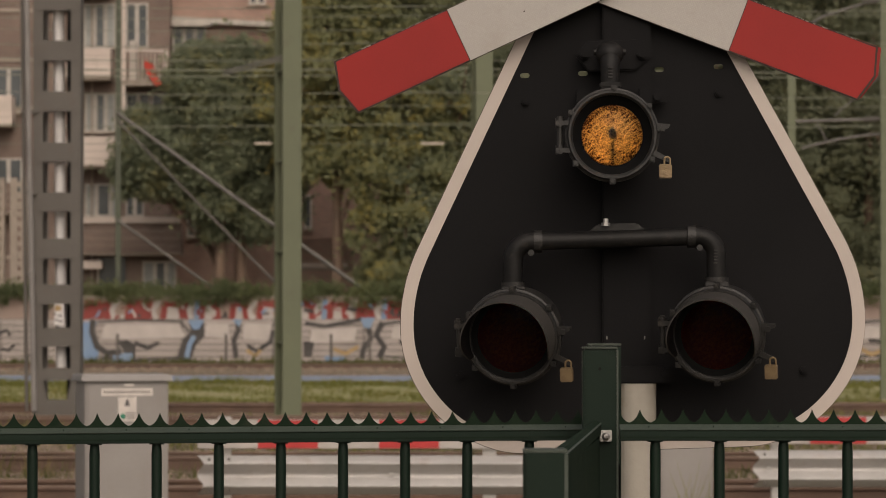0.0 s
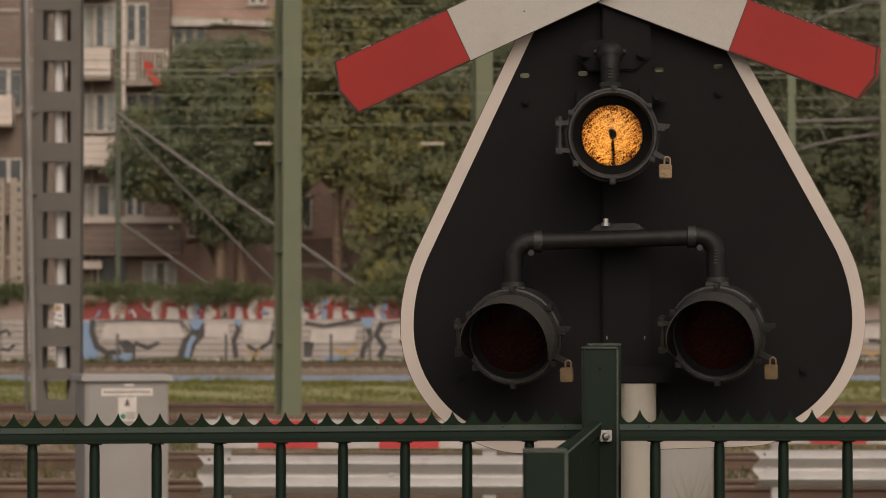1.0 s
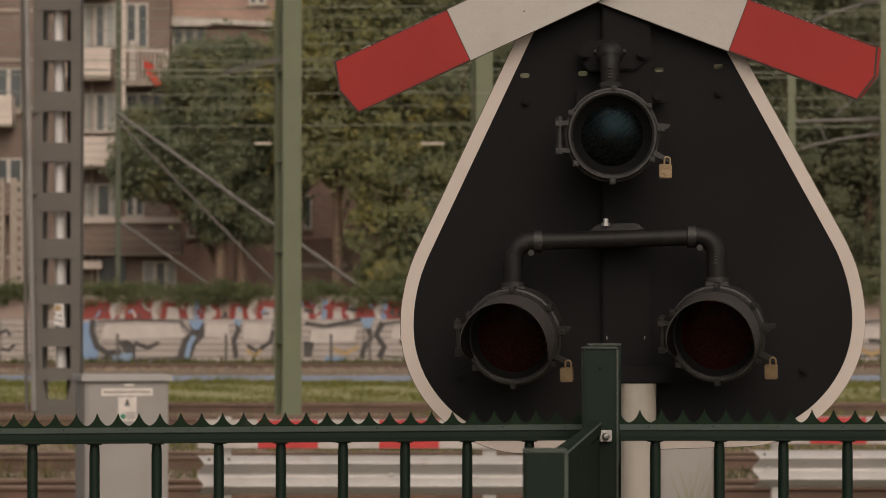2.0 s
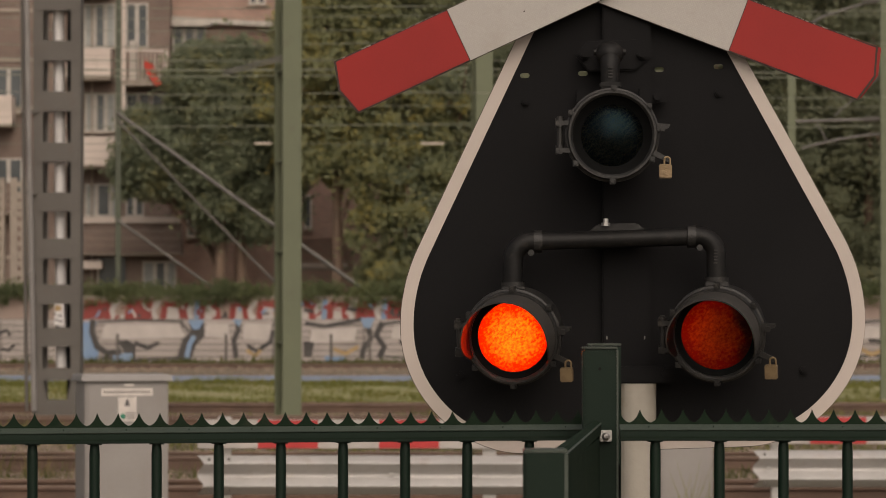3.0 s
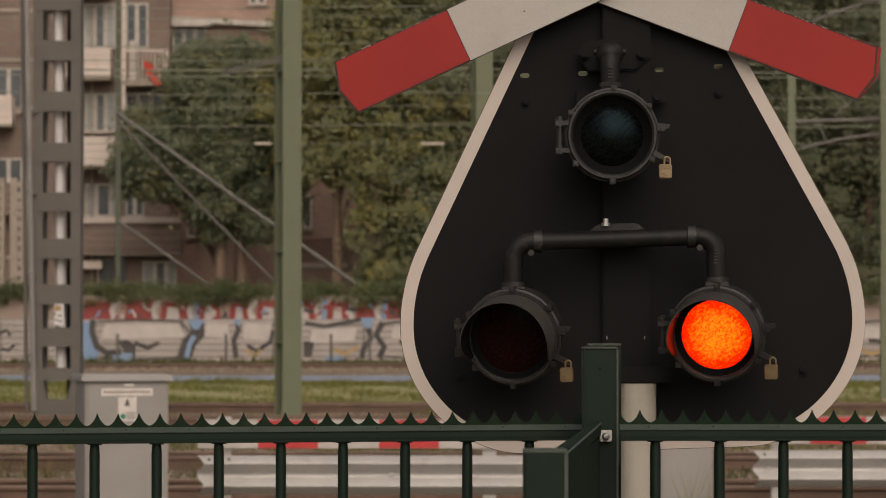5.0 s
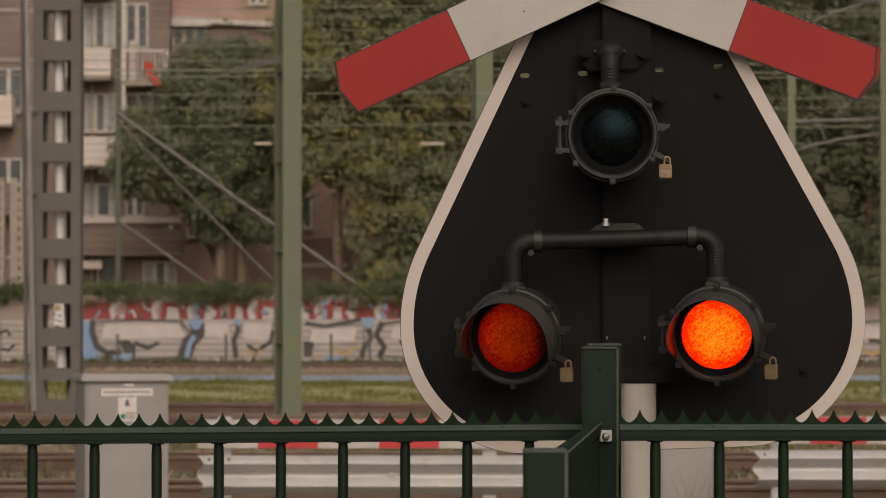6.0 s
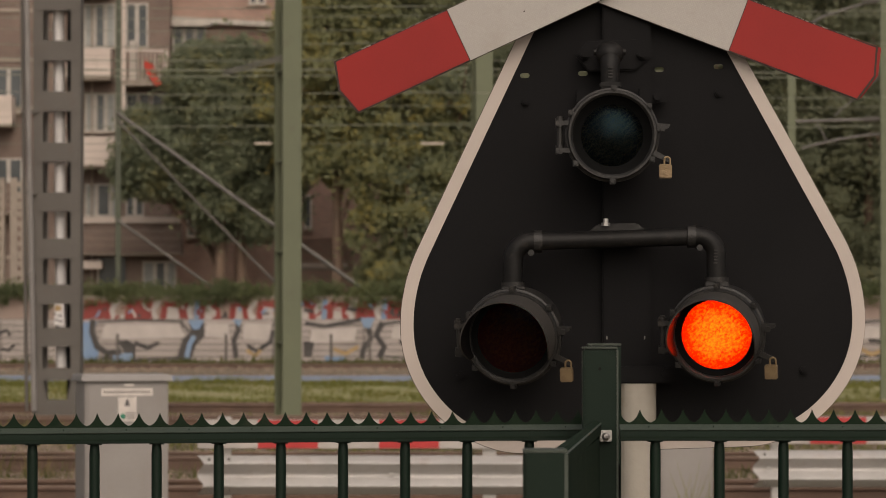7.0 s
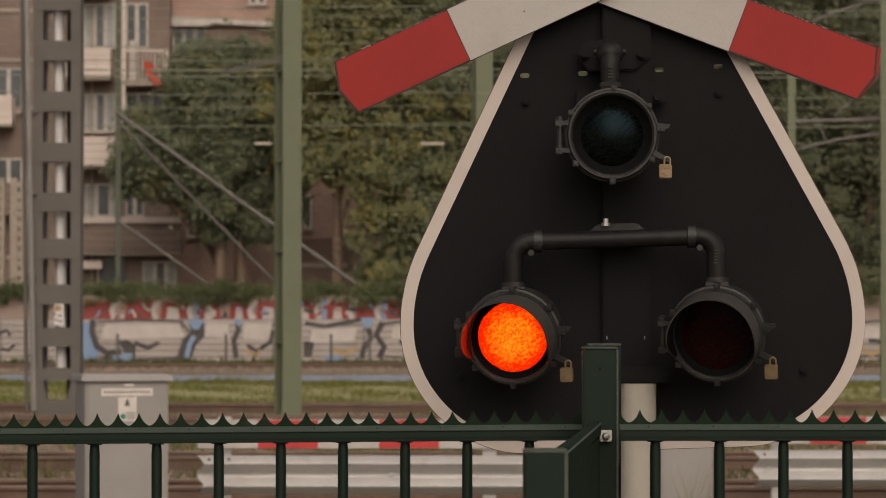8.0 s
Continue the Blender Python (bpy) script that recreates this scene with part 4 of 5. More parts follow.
fc = bm.faces.new(vv)
r = bmesh.ops.extrude_face_region(bm, geom=[fc])
for g in r["geom"]:
    if isinstance(g, bmesh.types.BMVert):
        g.co.z = 1.4044
bmesh.ops.recalc_face_normals(bm, faces=bm.faces[:])
part("side_panel", bm, M_GREEN_TOP, side, "dark green infill panel")
bx, bz = 0.2608, 1.4081
bm = boxed(bx - .0095, bx + .0095, 6.580, 6.592, bz - .0085, bz + .0095)
cl = tagged(part("bolt_clip", bm, M_STEEL, bevel=0.001), "galvanised bolt on the fence post", "bolt")
bm = lathe(bmesh.new(), [(0.001, -0.010), (0.0035, -0.0095), (0.0058, -0.006), (0.0065, 0.0), (0.001, 0.0)], 20)
part("bolt_head", bm, M_STEEL, cl, "round steel bolt head", m=pose(bx, 6.580, bz), smooth=True)


# ---- between fence and tracks: cabinets, guard rails ----
def cabinet(x0, x1, y, top, label, labels):
    c = thing("relay_cabinet", label, "cabinet", ((x0 + x1) / 2, y, 0), "trackside cabinets")
    w = (x1 - x0) / 2
    part("body", boxed(-w, w, 0, 0.5, 0, top - 0.05), M_CABINET, c, bevel=0.008)
    bm = bmesh.new()
    a = [bm.verts.new(p) for p in ((-w - .03, -.04, top - .05), (w + .03, -.04, top - .05), (w + .03, .54, top - .05), (-w - .03, .54, top - .05))]
    b = [bm.verts.new(p) for p in ((-w - .02, .0, top), (w + .02, .0, top), (w + .02, .5, top), (-w - .02, .5, top))]
    for i in range(4):
        bm.faces.new((a[i], a[(i + 1) % 4], b[(i + 1) % 4], b[i]))
    bm.faces.new(a[::-1])
    bm.faces.new(b)
    part("roof", bm, M_CABINET, c, "shallow sloping grey lid", bevel=0.006)
    d = part("door", boxed(-w + 0.02, w - 0.02, -0.012, 0.001, 0.08, top - 0.075), M_CABINET, c, "flat grey door", bevel=0.004)
    part("plinth", boxed(-w + .02, w - .02, .02, .48, -0.02, 0.06), M_SLAB, c)
    if labels:
        part("notice_strip", boxed(-.19, .19, -.0155, -.0125, top - .155, top - .10), M_PAPER, d, "pale notice strip with faded print")
        for i in range(16):
            part("print_bar", boxed(-.17 + i * .0215, -.157 + i * .0215, -.0175, -.016, top - .136, top - .120), M_INK, d)
        part("sticker", boxed(-.065, .070, -.0155, -.0125, top - .34, top - .165), M_PAPER, d, "weathered white sticker")
        part("sticker_mark", plate(bmesh.new(), [(-.02, top - .23), (.02, top - .23), (.012, top - .19), (-.004, top - .178)], -.0175, -.016), M_INK, d, "dark faded symbol")
        for i in range(3):
            part("print_bar", boxed(-.01, .055, -.0175, -.016, top - .285 - .018 * i, top - .278 - .018 * i), M_INK, d)
        part("green_mark", lathe(bmesh.new(), [(0, 0), (0.02, 0), (0.02, 0.002), (0, 0.002)], 14, False), M_GREENDOT, d, "round green mark", m=pose(-.03, -.0182, top - .305))
        part("notice_strip", boxed(-.02, .05, -.0155, -.0125, top - .085, top - .068), M_PAPER, d)
    return c


cab = cabinet(-2.6152, -2.0005, 30.0, 1.1751, "grey painted trackside cabinet with pale stickers", True)
cab.rotation_euler = (0, 0, radians(13))
cab2 = cabinet(1.5494, 1.9388, 29.5, 0.92, "plain grey trackside cabinet behind the signal post", False)
blades("weeds", 1.5192, 1.9179, 28.7, 29.4, 70, 0.1, 0.66, 0.007, M_GRASS, "dry weed stalks before the cabinet", "weeds", 15)


def guard_rail(x0, x1, y, top, label):
    """A corrugated crash barrier on posts, with a striped board above it."""
    g = thing("guard_rail", label, "guard rail", (x0, y, 0), "guard rails")
    ln = x1 - x0
    prof = [(0.0, 0.0), (-0.012, -0.012), (-0.07, -0.045), (-0.082, -0.062), (-0.07, -0.08), (-0.012, -0.118), (0.0, -0.14), (0.0, -0.155), (-0.012, -0.175), (-0.07, -0.212), (-0.082, -0.23), (-0.07, -0.248), (-0.012, -0.282), (0.0, -0.295)]
    bm = bmesh.new()
    n = 24
    cols = []
    for i in range(n + 1):
        cut = 0.6 if i == 0 else 0.0    # the splice end is cut back along its waves
        cols.append([bm.verts.new((ln * i / n - cut * p, p, top + q)) for p, q in prof] + [bm.verts.new((ln * i / n - cut * p, p + 0.004, top + q)) for p, q in prof[::-1]])
    for a, b in zip(cols, cols[1:]):
        for i in range(len(a)):
            j = (i + 1) % len(a)
            bm.faces.new((a[i], a[j], b[j], b[i]))
    bm.faces.new(cols[0])
    bm.faces.new(cols[-1][::-1])
    bmesh.ops.recalc_face_normals(bm, faces=bm.faces[:])
    beam = part("beam", bm, M_RAILING, g, "dull galvanised corrugated beam", smooth=True)
    for x in (0.09, 0.24):
        for z in (-0.03, -0.265):
            part("splice_bolt", rod(bmesh.new(), (x, -0.062, top + z), (x, -0.03, top + z), 0.011, seg=8), M_MASTGREY, beam)
    x = 0.13
    while x < ln:
        part("beam_bolt", rod(bmesh.new(), (x, -0.012, top - 0.147), (x, 0.006, top - 0.147), 0.022, seg=8), M_STEEL, beam)
        x += 1.33
    x = 0.2
    while x < ln:
        part("support_post", boxed(x - .05, x + .05, .01, .09, -0.05, top + 0.29), M_RAILING, g, bevel=0.004)
        x += 2.0
    b = part("striped_board", boxed(0, ln, -.03, .0, top + 0.05, top + 0.27), M_STRIPE_W, g, "white board with red stripes", bevel=0.006)
    x = 0.4561
    while x < ln - 0.3:
        part("red_stripe", boxed(x, min(ln, x + 0.4518), -.034, -.03, top + 0.054, top + 0.266), M_STRIPE_R, b, "red stripe")
        x += 2 * 0.4561
    return g


guard_rail(-1.8499, 1.56, 31.0, 0.5515, "galvanised corrugated guard rail with red-striped board")
g2 = guard_rail(2.4865, 5.9711, 33.0, 0.5247, "galvanised guard rail with striped board beside the cabinet")


# ---- masts, stays and overhead wires ----
def green_mast(x, y, w, d, h, turn, label):
    """A rolled H column on a foot."""
    t = thing("catenary_mast", label, "railway mast", (x, y, 0), "green masts")
    t.rotation_euler = (0, 0, radians(turn))
    part("front_flange", boxed(-w / 2, w / 2, -d / 2, -d / 2 + .03, 0, h), M_MASTGREEN, t, bevel=0.006)
    part("rear_flange", boxed(-w / 2, w / 2, d / 2 - .03, d / 2, 0, h), M_MASTGREEN, t, bevel=0.006)
    part("web", boxed(-.02, .02, -d / 2 + .03, d / 2 - .03, 0, h), M_MASTGREEN, t)
    part("foot_plate", boxed(-w * .8, w * .8, -d * .8, d * .8, -0.05, 0.09), M_SLAB, t, "concrete foot", bevel=0.03)
    for i in range(4):
        z = 1.2 + i * 1.35
        part("stiffener", boxed(-w / 2 + .01, w / 2 - .01, -d / 2 + .031, d / 2 - .031, z, z + 0.02), M_MASTGREEN, t)
    return t


green_mast(-2.32, 61.5, 0.31, 0.32, 11.0, 25, "olive green steel catenary mast with peeling paint")
green_mast(0.8728, 92.0, 0.40, 0.36, 14.0, 18, "olive green steel mast behind the signal board")
green_mast(8.4834, 100.0, 0.18, 0.2, 8.3, 0, "slim olive green mast")
slim = green_mast(-11.6692, 147.6, 0.19, 0.19, 16.0, 0, "slim dark green mast before the flats")
for piece in slim.children:
    piece.data.materials[0] = M_MASTDARK
green_mast(8.0641, 75.0, 0.16, 0.2, 7.4, 0, "grey-green mast at the track side")


def lattice_mast(x, y, w, d, h, battens, label, mats, share, pale):
    """Two channels joined by batten plates, front and back, so that square windows stay open."""
    t = thing("lattice_mast", label, "railway mast", (x, y, 0), "lattice masts")
    f = w * share
    for e in (-1, 1):
        a, b = sorted((e * w / 2, e * (w / 2 - f)))
        part("channel_flange", boxed(a, b, -d / 2, -d / 2 + .02, 0, h), mats[0], t)
        part("channel_flange", boxed(a, b, d / 2 - .02, d / 2, 0, h), mats[0], t)
        part("channel_web", boxed(min(e * w / 2, e * (w / 2 - .02)), max(e * w / 2, e * (w / 2 - .02)), -d / 2 + .02, d / 2 - .02, 0, h), mats[0], t)
    for z0, z1 in battens:
        for yy in (-d / 2 - .012, d / 2):
            part("batten_plate", boxed(-w * .42, w * .42, yy, yy + .012, z0, z1), mats[0], t)
    if pale:
        part("foot", boxed(-w * .5, w * .56, -d * .55, d * .55, -.05, 0.36), mats[0], t, "riveted foot plates", bevel=0.03)
        part("gusset", plate(bmesh.new(), [(-w * .5, .3), (-w * .2, .3), (-w * .33, .8), (-w * .5, .8)], -d / 2 - .02, -d / 2 - .013), mats[0], t)
        part("gusset", plate(bmesh.new(), [(w * .2, .3), (w * .52, .3), (w * .5, .8), (w * .36, .8)], -d / 2 - .02, -d / 2 - .013), mats[0], t)
        part("pale_pipe", rod(bmesh.new(), (-.325, -d / 2 - .06, .2), (-.455, -d / 2 - .06, 6.6), 0.042, seg=12), mats[1], t, "pale pipe strapped along the mast", smooth=True)
        part("dark_pipe", rod(bmesh.new(), (-.435, -d / 2 - .02, .2), (-.52, -d / 2 - .02, 6.6), 0.03, seg=10), mats[0], t, "grey pipe", smooth=True)
        for z in (1.0, 2.2, 3.4, 4.6):
            part("pipe_strap", boxed(-.53 + .02 * (4.6 - z), -.30, -d / 2 - .065, -d / 2 - .001, z, z + .05), mats[0], t)
        # Added pale rod; its colour stands in for light on the far channel.
        part("lit_face_rod", rod(bmesh.new(), (.052, 0, 0.84), (-.03, 0, h), 0.082, seg=12), M_PALE, t, "pale rod standing in for the lit inner channel face", smooth=True)
        part("inner_angle", boxed(.13, .2, -.02, .02, 0.3, h), M_INNER, t, "dark inner angle")
        part("inner_angle", boxed(-.19, -.155, .02, .06, 0.3, h), M_STAY, t, "grey inner angle")
        tag = part("mast_tag", boxed(-.03, .11, -d / 2 - .03, -d / 2 - .016, 1.47, 1.78), M_PALE, t, "small pale tag with dark print")
        part("tag_mark", boxed(-.02, .07, -d / 2 - .036, -d / 2 - .031, 1.68, 1.76), M_SPRAY_Y, tag, "yellow mark")
        for k, (dx, dz) in enumerate(((-.03, .15), (.05, .12), (.0, .06), (.06, .04))):
            part("print_bar", boxed(dx - .02, dx + .025, -d / 2 - .036, -d / 2 - .031, 1.47 + dz, 1.5 + dz), M_INK, tag)
    return t


# batten plates, foot to head: lower and upper edge
BATTENS = [(.66, .83), (1.15, 1.43), (1.78, 2.07), (2.45, 2.75), (3.145, 3.43), (3.88, 4.17), (4.63, 4.925), (5.38, 5.68), (6.13, 6.43), (6.88, 7.18), (7.63, 7.93)]
lattice_mast(-5.7117, 61.0, 0.7045, 0.5, 9.0, BATTENS, "grey riveted lattice catenary mast with square openings", (M_MASTGREY, M_MASTLIGHT), 0.21, True)
for sx, sw in ((-15.47, 0.62), (-16.15, 0.30)):
    lattice_mast(sx, 150.0, sw, 0.4, 6.65, [(.2 + .36 * k, .38 + .36 * k) for k in range(18)], "perforated grey concrete column behind the wall", (M_SLAB, M_SLAB), 0.36, False)


def stay(p0, p1, r, material):
    s = thing("stay_tube", "grey diagonal stay of a slim pole", "mast stay", p1, "mast stays")
    d = Vector(p0) - Vector(p1)
    part("tube", rod(bmesh.new(), (0, 0, 0), d, r, seg=12), material, s, smooth=True)
    part("anchor", boxed(-.2, .2, -.2, .2, -.06, .12), M_SLAB, s, "concrete anchor block", bevel=0.02)


stay((-11.7098, 147.5, 8.9059), (0.7291, 147.4, 0.0), 0.07, M_STAY)
stay((-11.7098, 147.5, 5.0703), (-4.5367, 147.4, 0.0), 0.042, M_STAY)
stay((-11.7098, 147.5, 8.6421), (-3.281, 147.4, 0.0), 0.045, M_MASTGREY)


def cable(line, pts, r):
    part("wire", bent(bmesh.new(), pts, r, 6), M_WIRE, line)


line = thing("overhead_line", "overhead contact wires strung between the masts", "overhead wires", (0, 61.5, 0))
# height at either end, distance, radius
wires = [(6.3168, 6.198, 61.7, 0.0066), (8.0906, 7.9639, 92.2, 0.0078), (5.706, 5.7229, 61.7, 0.0060), (7.4314, 7.2793, 92.2, 0.0120), (7.2032, 7.1018, 92.2, 0.0156), (7.0511, 7.0004, 92.2, 0.0120), (5.0103, 4.9085, 61.7, 0.0060), (6.7423, 6.7148, 100, 0.0084), (5.9229, 5.8848, 92.2, 0.0102), (8.8872, 8.9697, 100, 0.0084)]
for z0, z1, d, rad in wires:
    w = 0.135 * d
    pts = []
    for i in range(25):
        u = i / 24
        pts.append((-w + 2 * w * u, d - 61.5, z0 + (z1 - z0) * u - 0.06 * math.sin(u * math.pi * 2) ** 2))
    cable(line, pts, rad)


for x0, x1, z in ((-4.23, -3.86, 5.475), (-.49, .02, 5.475)):
    part("line_insulator", rod(bmesh.new(), (x0, 30.7, z), (x1, 30.7, z), 0.026, seg=10), M_CREAM, line, "pale rod insulator", smooth=True)
cable(line, [(-12.4 + 24.8 * i / 12, 30.7, 5.475) for i in range(13)], 0.005)


def cantilever(mast_x, y, z, reach, drop, rise, name_label, r=0.03):
    c = thing("cantilever_arm", name_label, "mast arm", (mast_x, y, 0), "cantilever arms")
    bm = rod(bmesh.new(), (0, 0, z), (reach, 0, z + rise), r, seg=10)
    part("upper_tube", bm, M_STAY, c, smooth=True)
    bm = rod(bmesh.new(), (0, 0, z - drop), (reach, 0, z + rise - 0.05), r, seg=10)
    part("lower_tube", bm, M_STAY, c, smooth=True)
    bm = bmesh.new()
    for i in range(4):
        rod(bm, (reach * (0.10 + 0.03 * i), 0, z + rise * (0.10 + 0.03 * i)), (reach * (0.118 + 0.03 * i), 0, z + rise * (0.118 + 0.03 * i)), r * 2.2, seg=10)
    part("insulator", bm, M_MASTGREY, c, "ribbed insulator", smooth=True)


arms = thing("cantilever_arm", "grey tube cantilever arms with ribbed insulators on a mast", "mast arm", (8.0641, 75.0, 0), "cantilever arms")
part("upper_tube", bent(bmesh.new(), [(0, 0, 7.39), (-.58, 0, 7.25), (-1.15, 0, 7.06), (-1.5, 0, 6.85)], 0.028, 10), M_STAY, arms, smooth=True)
part("middle_tube", rod(bmesh.new(), (0, 0, 5.20), (-1.62, 0, 5.155), 0.033, seg=10), M_STAY, arms, smooth=True)
part("lower_tube", bent(bmesh.new(), [(0, 0, 4.93), (-.4, 0, 4.895), (-.8, 0, 4.835), (-1.2, 0, 4.745), (-1.52, 0, 4.665)], 0.026, 10), M_STAY, arms, smooth=True)
part("brace", rod(bmesh.new(), (0, 0, 6.05), (-.92, 0, 5.26), 0.016, seg=8), M_STAY, arms, smooth=True)
part("brace", rod(bmesh.new(), (-1.25, 0, 5.14), (-1.05, 0, 4.8), 0.014, seg=8), M_STAY, arms, smooth=True)
for ix, iz in ((-.12, 5.197), (-.15, 7.355)):
    bm = bmesh.new()
    for k in range(5):
        rod(bm, (ix - .055 * k, 0, iz - .004 * k), (ix - .03 - .055 * k, 0, iz - .004 * k), 0.062, seg=12)
    part("insulator", bm, M_MASTGREY, arms, "ribbed insulator", smooth=True)
cantilever(-2.3937, 61.3, 5.4771, -0.885, 0.05, -0.22, "thin registration arm on the green mast", 0.013)


# ---- wall with sprayed paint ----
WY = 145.0
wall = thing("wall_graffiti", "low concrete plank wall covered in sprayed paint", "wall", (0, WY, 0), kind="structure")
zt = 1.5003
for i in range(7):
    z0, z1 = -0.05 + (zt + 0.05) * i / 7, -0.05 + (zt + 0.05) * (i + 1) / 7
    for j in range(14):
        x0 = -22 + j * 3.2
        part("concrete_plank", boxed(x0 + .02, x0 + 3.18, 0, .1, z0 + 0.013, z1 - 0.013), M_WALL, wall, bevel=0.01)
for j in range(15):
    part("wall_post", boxed(-22 + j * 3.2 - .07, -22 + j * 3.2 + .07, .1, .22, -.05, zt + .02), M_WALL, wall, bevel=0.01)
part("wall_core", boxed(-22, 22.8, .04, .08, -.05, zt), M_SPRAY_K, wall)
upper = thing("wall_upper", "painted brick wall with red, white and blue spray letters", "wall", (0, WY + 1.6, 0), kind="structure")
zu = 2.245
part("brick_face", boxed(-26, 24, 0, .3, -.05, zu), M_WALLTOP, upper)
part("coping", boxed(-26, 24, -.05, .35, zu, zu + .08), M_SLAB, upper, bevel=0.01)


def spray(parent, outline, material, layer, label):
    part("spray_shape", plate(bmesh.new(), outline, -.006 - .004 * layer, -.002 - .004 * layer), material, parent, label)


rng = random.Random(8)
# lower wall: pale letters with dark outlines, blue patches
x = -2.2329
letters = [2.0, 2.3, 2.1, 1.8, 2.4, 2.0, 2.2, 2.0, 2.3]
for i, w in enumerate(letters):
    pts = [(x, 0.15 + rng.uniform(0, .15)), (x + w * .05, zt * .9), (x + w * .45, zt - .08), (x + w * .93, zt * rng.uniform(.8, .95)), (x + w * .9, zt * .5), (x + w * .97, 0.2), (x + w * .5, 0.12 + rng.uniform(0, .2))]
    spray(wall, ribbon([pts[1], pts[2], pts[3]], .08), M_SPRAY_K, 1, "dark sprayed outline")
    spray(wall, ribbon([pts[0], pts[6], pts[5]], .07), M_SPRAY_K, 1, "dark sprayed outline")
    spray(wall, [(x + w * .2, zt * .55), (x + w * .25, zt * .86), (x + w * .8, zt * .82), (x + w * .75, zt * .52)], M_SPRAY_W, 2, "pale sprayed letter")
    stroke = [(x + w * .05, zt * .92), (x - .12, zt * .62), (x + .16, zt * .35), (x - .02, 0.12)]
    spray(wall, ribbon(stroke, 0.15 + rng.uniform(0, .1)), M_SPRAY_K, 3, "dark sprayed outline")
    stroke = [(x + w * .35, zt * .5), (x + w * .52, zt * rng.uniform(.3, .5)), (x + w * .72, zt * .42)]
    spray(wall, ribbon(stroke, 0.14), M_SPRAY_K, 4, "dark sprayed outline")
    if i % 2 == 0:
        spray(wall, [(x + w - .3, zt - .02), (x + w + .3, zt - .02), (x + w + .08, zt - .36), (x + w - .12, zt - .36)], M_SPRAY_B, 5, "blue sprayed patch")
    if i % 3 == 1:
        spray(wall, ribbon([(x + .3, .5), (x + .8, .25), (x + 1.3, .45)], .16), M_SPRAY_Y, 5, "ochre sprayed stroke")
    x += w + 0.25
spray(wall, [(-12.6997, 0.08), (-12.6997, zt - .1), (-12.2013, zt - .1), (-12.4007, zt * .5), (-12.1415, 0.3), (-12.2013, 0.08)], M_SPRAY_B, 1, "blue sprayed block")
spray(wall, [(-11.6431, 0.02), (-11.6431, .3), (-10.9453, .3), (-10.9453, .02)], M_SPRAY_B, 6, "blue sprayed patch")
spray(wall, ribbon([(-8.6924, zt - .05), (-8.6526, zt * .66), (-8.9516, zt * .45), (-9.151, 0.05)], .52), M_SPRAY_K, 6, "dark sprayed letter stroke")
spray(wall, ribbon([(-8.7722, zt * .60), (-8.9317, zt * .42), (-9.0513, 0.1)], .17), M_SPRAY_B, 7, "blue sprayed inner stroke")
spray(wall, [(-9.0114, zt - .02), (-8.4133, zt - .02), (-8.6127, zt - .36), (-8.812, zt - .36)], M_SPRAY_B, 8, "blue sprayed patch")
spray(wall, ribbon([(-12.3408, zt * .98), (-12.3807, zt * .7), (-12.2013, zt * .35), (-11.8424, .3), (-11.344, .35)], .22), M_SPRAY_K, 7, "dark sprayed outline")
spray(wall, ribbon([(-15.7301, zt * .62), (-15.3912, zt * .75), (-15.2716, zt * .6)], .12), M_SPRAY_K, 4, "dark sprayed outline")
spray(wall, ribbon([(-15.6304, .45), (-15.3114, .4), (-15.1121, .6)], .12), M_SPRAY_K, 4, "dark sprayed outline")
spray(wall, [(-11.5434, 0.7228), (-11.1247, 0.7627), (-10.8257, 0.5832), (-10.8655, 0.0649), (-11.2045, 0.1646), (-11.3041, 0.4636)], M_SPRAY_K, 5, "dark sprayed letter")
spray(wall, ribbon([(-10.8855, 0.663), (-10.407, 0.4835), (-10.0282, 0.663)], .15), M_SPRAY_K, 5, "dark sprayed stroke")
spray(wall, ribbon([(-12.2013, 1.4006), (-10.8456, 1.4604), (-9.2905, 1.4206), (-8.8918, 1.0019)], .07), M_SPRAY_K, 3, "thin dark sprayed outline")
spray(wall, ribbon([(-12.0418, 0.1247), (-10.6462, 0.0649), (-9.2108, 0.1247)], .08), M_SPRAY_K, 3, "thin dark sprayed outline")
spray(wall, [(-12.0817, 0.8025), (-11.9222, 1.3009), (-9.3304, 1.3209), (-9.0513, 0.8424)], M_SPRAY_W, 1, "white sprayed letter")
spray(wall, [(-8.4133, 0.8823), (-8.3336, 1.3408), (-7.576, 1.3209), (-7.5361, 0.8025)], M_SPRAY_W, 1, "white sprayed letter")
spray(wall, [(-7.0576, 0.8025), (-7.0177, 1.3608), (-6.0608, 1.3209), (-6.1405, 0.7627)], M_SPRAY_W, 1, "white sprayed letter")
spray(wall, [(-4.7051, 0.643), (-4.6253, 1.1215), (-3.0304, 1.2013), (-3.1101, 0.7228)], M_SPRAY_W, 1, "white sprayed letter")
spray(wall, ribbon([(-7.257, 1.4604), (-7.2171, 1.1016), (-7.3766, 0.7627), (-7.2969, 0.1247)], .19), M_SPRAY_K, 4, "dark sprayed stroke")
spray(wall, [(-7.4364, 1.5003), (-7.0775, 1.5003), (-7.1972, 1.2212)], M_SPRAY_B, 6, "blue sprayed patch")
spray(wall, ribbon([(-6.8981, 0.5633), (-6.5592, 0.3639), (-6.1006, 0.6829), (-5.981, 1.0816)], .16), M_SPRAY_K, 4, "dark sprayed stroke")
spray(wall, ribbon([(-6.938, 0.4038), (-6.619, 0.2044), (-6.4196, 0.4038)], .13), M_SPRAY_Y, 5, "ochre sprayed stroke")
